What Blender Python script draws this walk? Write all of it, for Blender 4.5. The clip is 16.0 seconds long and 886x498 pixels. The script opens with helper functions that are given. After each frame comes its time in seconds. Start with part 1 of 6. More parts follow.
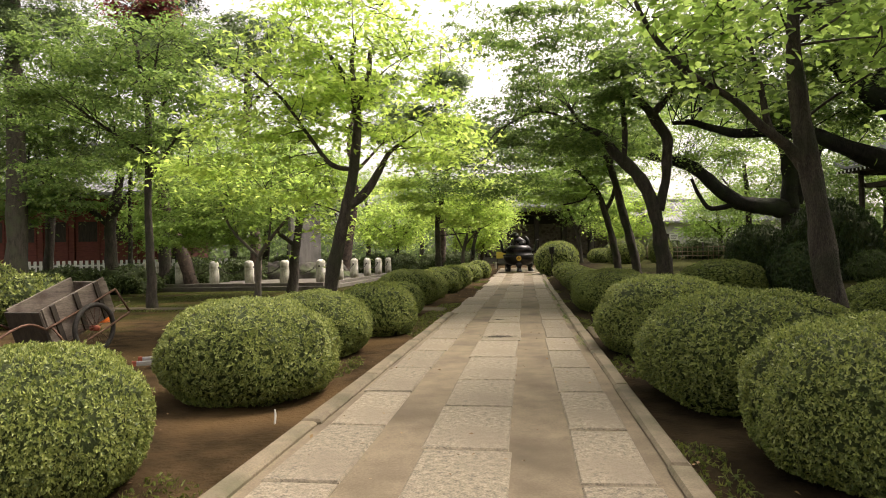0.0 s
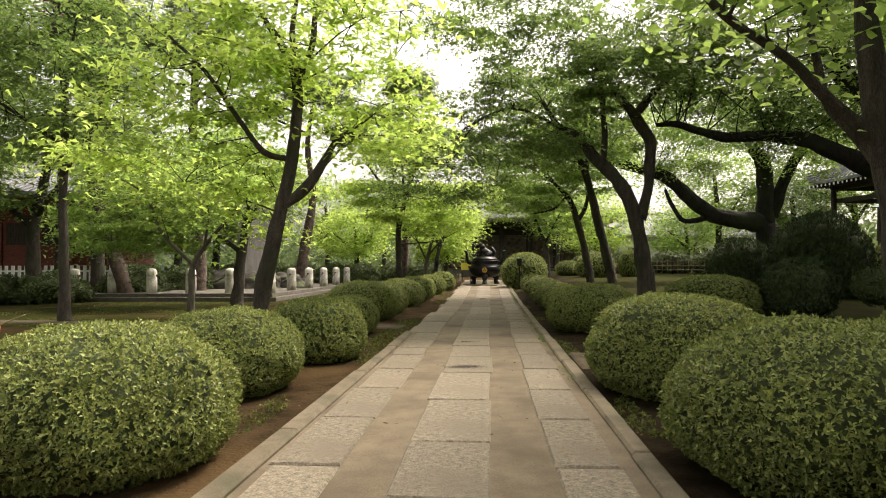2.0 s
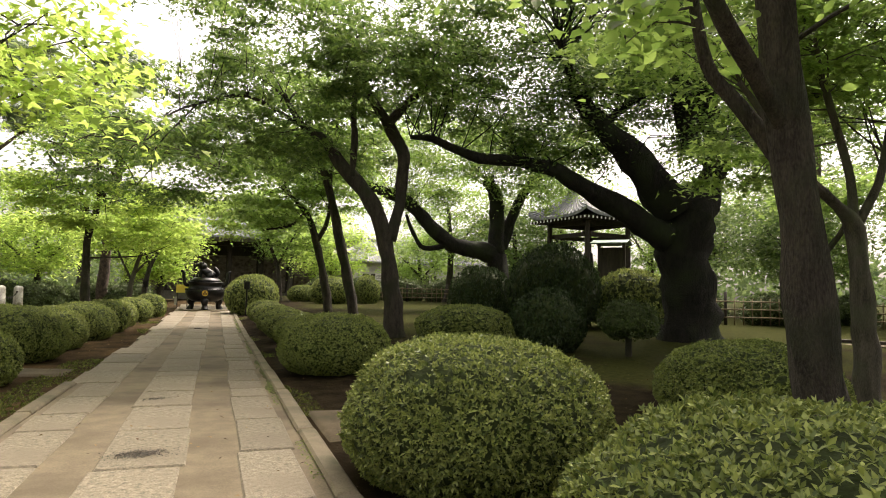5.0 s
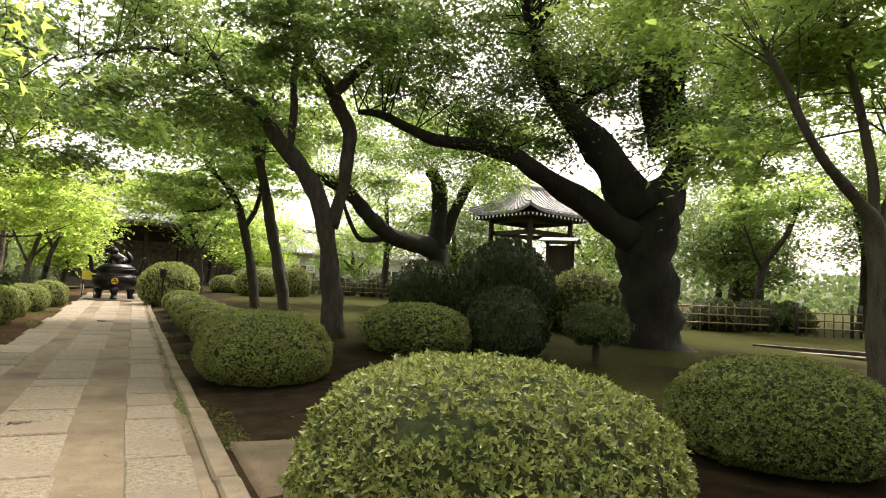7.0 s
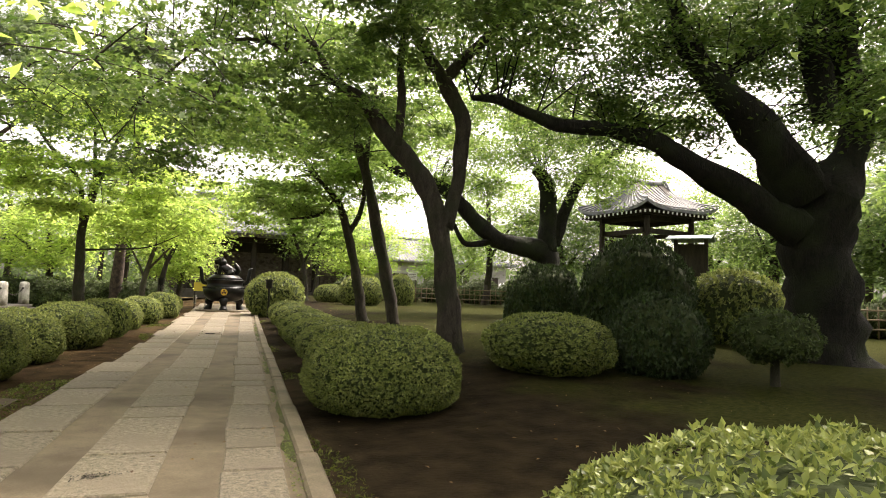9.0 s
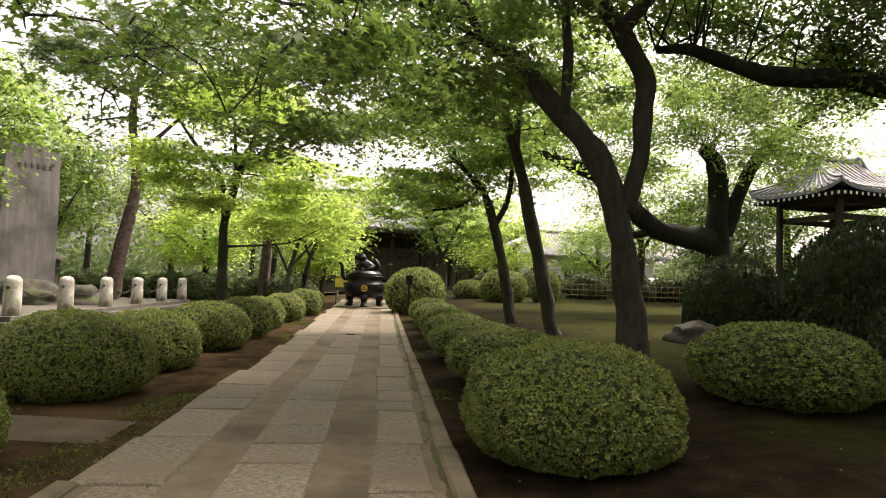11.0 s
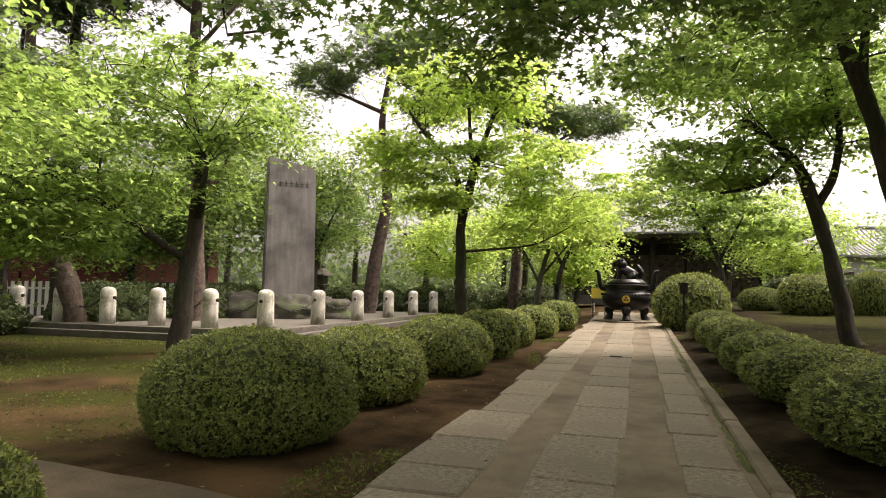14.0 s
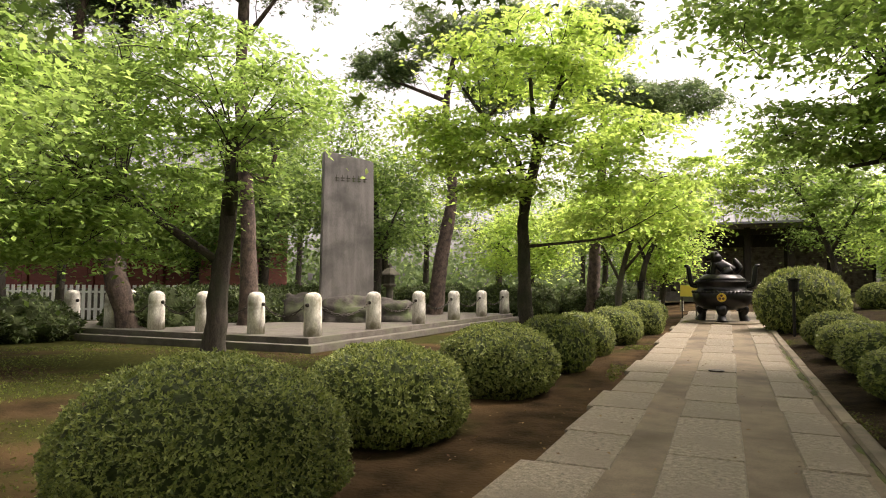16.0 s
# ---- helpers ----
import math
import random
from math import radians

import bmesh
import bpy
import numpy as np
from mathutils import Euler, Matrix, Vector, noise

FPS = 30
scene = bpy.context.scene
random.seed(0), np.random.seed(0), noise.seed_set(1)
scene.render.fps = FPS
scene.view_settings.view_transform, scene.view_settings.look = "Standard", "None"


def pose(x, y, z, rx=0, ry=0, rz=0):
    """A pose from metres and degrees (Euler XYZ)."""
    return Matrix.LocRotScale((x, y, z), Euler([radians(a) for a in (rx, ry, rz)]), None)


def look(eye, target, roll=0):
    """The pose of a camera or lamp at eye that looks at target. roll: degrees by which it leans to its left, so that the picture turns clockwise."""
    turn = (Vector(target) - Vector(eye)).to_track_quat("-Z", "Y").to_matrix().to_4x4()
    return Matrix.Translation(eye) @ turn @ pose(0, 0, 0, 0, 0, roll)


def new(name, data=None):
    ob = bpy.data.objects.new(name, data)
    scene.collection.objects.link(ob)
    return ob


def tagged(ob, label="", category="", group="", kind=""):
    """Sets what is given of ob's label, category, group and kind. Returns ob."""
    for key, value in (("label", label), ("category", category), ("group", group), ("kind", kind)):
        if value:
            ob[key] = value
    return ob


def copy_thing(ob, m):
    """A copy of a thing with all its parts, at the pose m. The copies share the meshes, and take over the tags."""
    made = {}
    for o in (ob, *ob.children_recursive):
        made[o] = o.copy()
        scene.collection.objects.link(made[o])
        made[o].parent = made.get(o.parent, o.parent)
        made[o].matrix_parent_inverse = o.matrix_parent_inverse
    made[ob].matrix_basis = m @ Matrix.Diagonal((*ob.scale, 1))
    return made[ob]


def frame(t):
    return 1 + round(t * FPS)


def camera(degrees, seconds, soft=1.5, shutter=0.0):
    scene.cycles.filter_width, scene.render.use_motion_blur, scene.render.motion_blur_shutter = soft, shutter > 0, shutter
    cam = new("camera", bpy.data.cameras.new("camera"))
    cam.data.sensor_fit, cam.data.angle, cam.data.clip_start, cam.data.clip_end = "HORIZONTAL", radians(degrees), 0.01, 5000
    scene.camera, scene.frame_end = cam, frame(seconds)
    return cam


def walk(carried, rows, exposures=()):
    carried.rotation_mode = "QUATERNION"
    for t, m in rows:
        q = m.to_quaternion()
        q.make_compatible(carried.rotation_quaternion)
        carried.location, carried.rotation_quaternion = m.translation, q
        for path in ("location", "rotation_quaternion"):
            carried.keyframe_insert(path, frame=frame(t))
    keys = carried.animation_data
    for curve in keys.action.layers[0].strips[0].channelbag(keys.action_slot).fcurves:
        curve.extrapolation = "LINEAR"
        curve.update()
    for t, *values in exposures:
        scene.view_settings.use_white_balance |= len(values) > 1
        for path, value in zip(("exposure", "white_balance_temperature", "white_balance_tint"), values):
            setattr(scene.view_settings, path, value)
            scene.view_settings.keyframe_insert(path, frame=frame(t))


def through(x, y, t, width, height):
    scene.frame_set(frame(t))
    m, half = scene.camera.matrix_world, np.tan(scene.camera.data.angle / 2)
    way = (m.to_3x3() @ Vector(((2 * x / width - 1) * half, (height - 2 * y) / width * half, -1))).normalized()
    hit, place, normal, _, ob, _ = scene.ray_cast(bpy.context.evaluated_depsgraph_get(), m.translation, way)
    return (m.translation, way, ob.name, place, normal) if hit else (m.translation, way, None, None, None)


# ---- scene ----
PATH = [
    (0, (0.119, -4.376, 1.219), (-0.141, -2.393, 1.240), -1.06),
    (0.5, (0.067, -3.914, 1.169), (-0.295, -1.947, 1.192), -0.14),
    (1, (0.029, -3.496, 1.173), (-0.315, -1.525, 1.181), 0.07),
    (1.5, (0.013, -3.066, 1.229), (-0.263, -1.085, 1.252), -0.65),
    (2, (-0.008, -2.590, 1.211), (-0.155, -0.596, 1.265), -0.20),
    (2.5, (-0.006, -2.110, 1.189), (0.023, -0.112, 1.279), 0.11),
    (3, (0.052, -1.644, 1.219), (0.126, 0.353, 1.304), 0.61),
    (3.5, (0.072, -1.238, 1.198), (0.181, 0.757, 1.297), 1.53),
    (4, (0.075, -0.861, 1.228), (0.522, 1.085, 1.343), 1.09),
    (4.5, (0.104, -0.481, 1.217), (0.712, 1.420, 1.344), 1.46),
    (4.7, (0.127, -0.340, 1.211), (0.760, 1.552, 1.345), 1.34),
    (6.8, (0.328, 1.207, 1.214), (1.189, 3.007, 1.352), 2.63),
    (7, (0.341, 1.361, 1.223), (1.215, 3.154, 1.356), 2.75),
    (7.5, (0.358, 1.708, 1.249), (1.297, 3.469, 1.381), 2.53),
    (8, (0.409, 2.127, 1.241), (1.248, 3.938, 1.373), 2.53),
    (8.5, (0.441, 2.529, 1.221), (1.127, 4.402, 1.366), 1.95),
    (8.7, (0.444, 2.664, 1.225), (1.096, 4.549, 1.369), 1.84),
    (10.8, (0.417, 4.527, 1.314), (0.627, 6.513, 1.421), 2.16),
    (11, (0.393, 4.716, 1.316), (0.583, 6.704, 1.423), 1.87),
    (11.5, (0.360, 5.200, 1.267), (0.442, 7.195, 1.391), 1.32),
    (12, (0.330, 5.681, 1.237), (0.203, 7.672, 1.373), 1.07),
    (12.5, (0.262, 6.162, 1.255), (0.042, 8.147, 1.371), 1.24),
    (13, (0.236, 6.609, 1.207), (-0.043, 8.585, 1.341), 0.64),
    (13.5, (0.190, 7.105, 1.242), (-0.284, 9.044, 1.374), 0.74),
    (14, (0.111, 7.501, 1.229), (-0.477, 9.408, 1.357), 0.93),
    (14.5, (0.045, 7.913, 1.244), (-0.561, 9.815, 1.373), 0.41),
    (15, (0.033, 8.395, 1.278), (-0.628, 10.279, 1.399), 0.18),
    (15.5, (-0.006, 8.770, 1.273), (-0.747, 10.624, 1.398), 0.22),
    (16, (-0.083, 9.201, 1.310), (-0.903, 11.022, 1.427), 0.25),
]
cam = camera(70.0, 16.0, soft=1.0)
walk(cam, [(t, look(eye, target, roll)) for t, eye, target, roll in PATH], [(0, 1.34, 7400, 17), (3, 1.36, 7400, 16), (4.5, 1.42, 7400, 16), (7.2, 1.92, 7400, 17), (8.7, 1.86, 7400, 17), (11, 1.5, 7400, 19), (13, 1.42, 7400, 20), (16, 1.42, 7400, 20)])


# ---- light ----
world = bpy.data.worlds.new("world")
scene.world = world
world.use_nodes = True
wn = world.node_tree.nodes
wl = world.node_tree.links
sky = wn.new("ShaderNodeTexSky")
sky.sky_type = "NISHITA"
sky.sun_disc = False
sky.sun_elevation = radians(58)
sky.sun_rotation = radians(55)
sky.air_density, sky.dust_density, sky.ozone_density = 1.0, 6.0, 1.0
pale = wn.new("ShaderNodeHueSaturation")
pale.inputs["Saturation"].default_value = 0.22
wl.new(sky.outputs["Color"], pale.inputs["Color"])
wl.new(pale.outputs["Color"], wn["Background"].inputs["Color"])
wn["Background"].inputs["Strength"].default_value = 0.15
sun = new("sun", bpy.data.lights.new("sun", "SUN"))
sun.data.energy, sun.data.angle, sun.data.color = 1.5, radians(20), (1.0, 0.96, 0.88)
sun.matrix_world = look((9.2, 6.4, 18), (0, 0, 0))


# ---- materials ----
def nodes_of(name):
    m = bpy.data.materials.new(name)
    m.use_nodes = True
    t = m.node_tree
    return m, t.nodes, t.links, t.nodes["Principled BSDF"]


def surface(name, dark, light, scale=8.0, rough=0.8, metal=0.0, bump=0.3, fine=60.0, stain=None, stain_scale=1.2, island=0.0, pieces=0.0, stretch=(1, 1, 1), spec=0.4, deep=0.02):
    """A mottled surface: two colours by coarse and fine noise, an optional stain colour, relief and a little variation by piece."""
    m, n, l, b = nodes_of(name)
    co = n.new("ShaderNodeTexCoord")
    mp = n.new("ShaderNodeMapping")
    mp.inputs["Scale"].default_value = stretch
    l.new(co.outputs["Object"], mp.inputs["Vector"])
    a = n.new("ShaderNodeTexNoise")
    a.inputs["Scale"].default_value, a.inputs["Detail"].default_value = scale, 6
    f = n.new("ShaderNodeTexNoise")
    f.inputs["Scale"].default_value, f.inputs["Detail"].default_value = fine, 3
    for x in (a, f):
        l.new(mp.outputs["Vector"], x.inputs["Vector"])
    mix = n.new("ShaderNodeMath")
    mix.operation = "MULTIPLY_ADD"
    mix.inputs[1].default_value, mix.inputs[2].default_value = 0.5, 0.0
    l.new(f.outputs["Fac"], mix.inputs[0])
    half = n.new("ShaderNodeMath")
    half.operation = "MULTIPLY_ADD"
    half.inputs[1].default_value = 0.5
    l.new(a.outputs["Fac"], half.inputs[0])
    l.new(mix.outputs[0], half.inputs[2])
    r = n.new("ShaderNodeValToRGB")
    r.color_ramp.elements[0].position, r.color_ramp.elements[1].position = 0.36, 0.64
    r.color_ramp.elements[0].color, r.color_ramp.elements[1].color = (*dark, 1), (*light, 1)
    l.new(half.outputs[0], r.inputs["Fac"])
    colour = r.outputs["Color"]
    if stain:
        s = n.new("ShaderNodeTexNoise")
        s.inputs["Scale"].default_value, s.inputs["Detail"].default_value = stain_scale, 5
        l.new(co.outputs["Object"], s.inputs["Vector"])
        sr = n.new("ShaderNodeValToRGB")
        sr.color_ramp.elements[0].position, sr.color_ramp.elements[1].position = 0.48, 0.68
        l.new(s.outputs["Fac"], sr.inputs["Fac"])
        mx = n.new("ShaderNodeMix")
        mx.data_type = "RGBA"
        mx.inputs[7].default_value = (*stain, 1)
        l.new(sr.outputs["Color"], mx.inputs[0])
        l.new(colour, mx.inputs[6])
        colour = mx.outputs[2]
    if island or pieces:
        src = n.new("ShaderNodeNewGeometry").outputs["Random Per Island"] if island else n.new("ShaderNodeObjectInfo").outputs["Random"]
        mr = n.new("ShaderNodeMapRange")
        k = island or pieces
        mr.inputs["To Min"].default_value, mr.inputs["To Max"].default_value = 1 - k, 1 + k
        l.new(src, mr.inputs["Value"])
        hv = n.new("ShaderNodeHueSaturation")
        l.new(mr.outputs[0], hv.inputs["Value"])
        l.new(colour, hv.inputs["Color"])
        colour = hv.outputs["Color"]
    l.new(colour, b.inputs["Base Color"])
    b.inputs["Roughness"].default_value, b.inputs["Metallic"].default_value = rough, metal
    b.inputs["Specular IOR Level"].default_value = spec
    bp = n.new("ShaderNodeBump")
    bp.inputs["Strength"].default_value, bp.inputs["Distance"].default_value = bump, deep
    l.new(half.outputs[0], bp.inputs["Height"])
    l.new(bp.outputs["Normal"], b.inputs["Normal"])
    return m


def leaf(name, dark, light, through=0.45, gloss=0.45):
    """A thin leaf: each leaf takes a tone between two greens; light passes through."""
    m, n, l, b = nodes_of(name)
    g = n.new("ShaderNodeNewGeometry")
    r = n.new("ShaderNodeValToRGB")
    r.color_ramp.elements[0].color, r.color_ramp.elements[1].color = (*dark, 1), (*light, 1)
    l.new(g.outputs["Random Per Island"], r.inputs["Fac"])
    co = n.new("ShaderNodeTexCoord")
    a = n.new("ShaderNodeTexNoise")
    a.inputs["Scale"].default_value = 0.9
    l.new(co.outputs["Object"], a.inputs["Vector"])
    mr = n.new("ShaderNodeMapRange")
    mr.inputs["To Min"].default_value, mr.inputs["To Max"].default_value = 0.7, 1.3
    l.new(a.outputs["Fac"], mr.inputs["Value"])
    hv = n.new("ShaderNodeHueSaturation")
    l.new(mr.outputs[0], hv.inputs["Value"])
    l.new(r.outputs["Color"], hv.inputs["Color"])
    l.new(hv.outputs["Color"], b.inputs["Base Color"])
    b.inputs["Roughness"].default_value, b.inputs["Specular IOR Level"].default_value = gloss, 0.35
    tr = n.new("ShaderNodeBsdfTranslucent")
    hv2 = n.new("ShaderNodeHueSaturation")
    hv2.inputs["Hue"].default_value, hv2.inputs["Value"].default_value = 0.492, 1.45
    l.new(hv.outputs["Color"], hv2.inputs["Color"])
    l.new(hv2.outputs["Color"], tr.inputs["Color"])
    mx = n.new("ShaderNodeMixShader")
    mx.inputs[0].default_value = through
    l.new(b.outputs[0], mx.inputs[1])
    l.new(tr.outputs[0], mx.inputs[2])
    l.new(mx.outputs[0], n["Material Output"].inputs["Surface"])
    return m


M = {
    "slab": surface("granite slab", (0.078, 0.067, 0.047), (0.265, 0.228, 0.165), 22, 0.85, fine=75, bump=0.7, stain=(0.155, 0.128, 0.092), stain_scale=1.5, pieces=0.12),
    "sand": surface("packed sandy mortar", (0.108, 0.085, 0.055), (0.178, 0.142, 0.093), 5, 0.92, fine=90, bump=0.15, stain=(0.07, 0.055, 0.034), stain_scale=0.9),
    "earth": surface("trodden sandy soil", (0.05, 0.036, 0.02), (0.105, 0.08, 0.048), 4, 0.95, fine=60, bump=0.25, stain=(0.04, 0.034, 0.016), stain_scale=1.4),
    "kerb": surface("kerb stone", (0.105, 0.084, 0.055), (0.18, 0.148, 0.1), 7, 0.88, fine=70, bump=0.3, stain=(0.075, 0.07, 0.04), stain_scale=2, pieces=0.1),
    "post": surface("pale granite", (0.3, 0.28, 0.23), (0.74, 0.72, 0.66), 6, 0.85, fine=60, bump=0.3, stain=(0.17, 0.155, 0.105), stain_scale=3.2, pieces=0.22, stretch=(1.6, 1.6, 0.4)),
    "stone": surface("weathered stone", (0.062, 0.055, 0.046), (0.14, 0.125, 0.107), 5, 0.9, fine=60, bump=0.4, stain=(0.1, 0.1, 0.07), stain_scale=1.5),
    "stele": surface("slate stele", (0.125, 0.117, 0.108), (0.235, 0.218, 0.205), 2.5, 0.6, fine=50, bump=0.15, stain=(0.07, 0.068, 0.062), stain_scale=1.0, stretch=(3, 3, 0.35)),
    "rock": surface("dark garden rock", (0.026, 0.023, 0.02), (0.09, 0.08, 0.068), 4, 0.9, fine=30, bump=0.8, stain=(0.06, 0.08, 0.03), stain_scale=2),
    "bronze": surface("dark bronze", (0.007, 0.007, 0.0075), (0.02, 0.019, 0.019), 8, 0.3, 0.5, fine=70, bump=0.15, spec=0.5),
    "gold": surface("gilt crest", (0.6, 0.36, 0.05), (0.85, 0.6, 0.12), 20, 0.35, 0.8, bump=0.1),
    "chain": surface("rusty chain iron", (0.02, 0.018, 0.016), (0.06, 0.05, 0.04), 30, 0.6, 0.6),
    "bark": surface("dark maple bark", (0.022, 0.0175, 0.014), (0.085, 0.07, 0.056), 6, 0.95, fine=45, bump=0.9, stain=(0.03, 0.036, 0.018), stain_scale=2, stretch=(2.5, 2.5, 0.7), deep=0.05),
    "bark_pale": surface("grey brown bark", (0.04, 0.034, 0.027), (0.125, 0.108, 0.086), 6, 0.95, fine=45, bump=0.8, stain=(0.09, 0.1, 0.06), stain_scale=2, stretch=(2.5, 2.5, 0.6)),
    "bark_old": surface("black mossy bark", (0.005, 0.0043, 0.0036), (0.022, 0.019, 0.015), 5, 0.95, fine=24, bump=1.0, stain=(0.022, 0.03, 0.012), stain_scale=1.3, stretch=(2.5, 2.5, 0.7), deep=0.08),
    "bark_pine": surface("scaly pine bark", (0.04, 0.029, 0.023), (0.15, 0.108, 0.086), 9, 0.95, fine=30, bump=1.0, stain=(0.04, 0.03, 0.026), stain_scale=5, stretch=(1, 1, 0.6)),
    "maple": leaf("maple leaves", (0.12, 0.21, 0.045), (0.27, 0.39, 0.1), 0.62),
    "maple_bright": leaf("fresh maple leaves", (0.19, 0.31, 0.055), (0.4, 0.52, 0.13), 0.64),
    # darker copy of the maple leaves, with the shade put into the colour
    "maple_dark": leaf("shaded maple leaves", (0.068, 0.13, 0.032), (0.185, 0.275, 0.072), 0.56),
    "cherry": leaf("cherry leaves", (0.05, 0.11, 0.022), (0.14, 0.22, 0.045), 0.45),
    "needles": leaf("pine needles", (0.075, 0.125, 0.055), (0.19, 0.26, 0.11), 0.45, 0.6),
    "needles_dark": leaf("dark conifer needles", (0.018, 0.036, 0.018), (0.05, 0.08, 0.035), 0.25, 0.6),
    "maple_red": leaf("wine-red maple leaves", (0.09, 0.02, 0.02), (0.22, 0.06, 0.045), 0.5),
    "box": leaf("clipped azalea leaves", (0.068, 0.105, 0.026), (0.33, 0.375, 0.11), 0.24, 0.38),
    "camellia": leaf("camellia leaves", (0.016, 0.033, 0.011), (0.055, 0.09, 0.03), 0.15, 0.42),
    "evergreen": leaf("loose evergreen leaves", (0.03, 0.055, 0.016), (0.105, 0.145, 0.045), 0.2, 0.5),
    "moss": surface("green moss", (0.035, 0.05, 0.01), (0.1, 0.115, 0.028), 30, 0.95, fine=160, bump=0.8, stain=(0.06, 0.048, 0.028), stain_scale=4),
    "woods": leaf("distant foliage", (0.06, 0.1, 0.035), (0.15, 0.21, 0.08), 0.4, 0.7),
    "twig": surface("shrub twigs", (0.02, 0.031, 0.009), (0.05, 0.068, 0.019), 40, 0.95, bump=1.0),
    "red": surface("dull red wood", (0.1, 0.022, 0.016), (0.2, 0.05, 0.036), 3, 0.7, fine=30, bump=0.15, stretch=(1, 1, 4)),
    "darkwood": surface("blackened timber", (0.018, 0.014, 0.011), (0.06, 0.046, 0.035), 4, 0.75, fine=40, bump=0.3, stretch=(4, 4, 0.6)),
    "greywood": surface("weathered grey wood", (0.09, 0.072, 0.058), (0.24, 0.2, 0.165), 3, 0.85, fine=30, bump=0.35, stain=(0.07, 0.05, 0.04), stain_scale=3, stretch=(0.7, 5, 5)),
    "tile": surface("grey roof tiles", (0.09, 0.095, 0.1), (0.24, 0.25, 0.26), 4, 0.5, fine=30, bump=0.2, pieces=0.1),
    "white": surface("white paint", (0.6, 0.6, 0.57), (0.8, 0.8, 0.77), 4, 0.6, bump=0.1),
    "rust": surface("rusty steel tube", (0.06, 0.035, 0.025), (0.17, 0.09, 0.06), 14, 0.7, 0.5, bump=0.3),
    "redrust": surface("red painted steel", (0.22, 0.05, 0.03), (0.36, 0.1, 0.06), 14, 0.6, 0.2, bump=0.2),
    "rubber": surface("worn tyre rubber", (0.02, 0.018, 0.016), (0.05, 0.045, 0.04), 20, 0.9, bump=0.3),
    "alu": surface("dull aluminium", (0.45, 0.45, 0.45), (0.6, 0.6, 0.6), 10, 0.4, 0.9, bump=0.05),
    "orange": surface("orange plastic", (0.7, 0.15, 0.02), (0.8, 0.2, 0.03), 10, 0.5, bump=0.05),
    "yellow": surface("yellow sign board", (0.72, 0.55, 0.08), (0.8, 0.63, 0.12), 6, 0.5, bump=0.05),
    "bamboo": surface("aged bamboo", (0.09, 0.065, 0.035), (0.24, 0.18, 0.1), 8, 0.6, bump=0.2, stretch=(3, 3, 0.8)),
    "plaster": surface("grey plaster", (0.3, 0.29, 0.27), (0.42, 0.41, 0.39), 3, 0.85, bump=0.1),
}


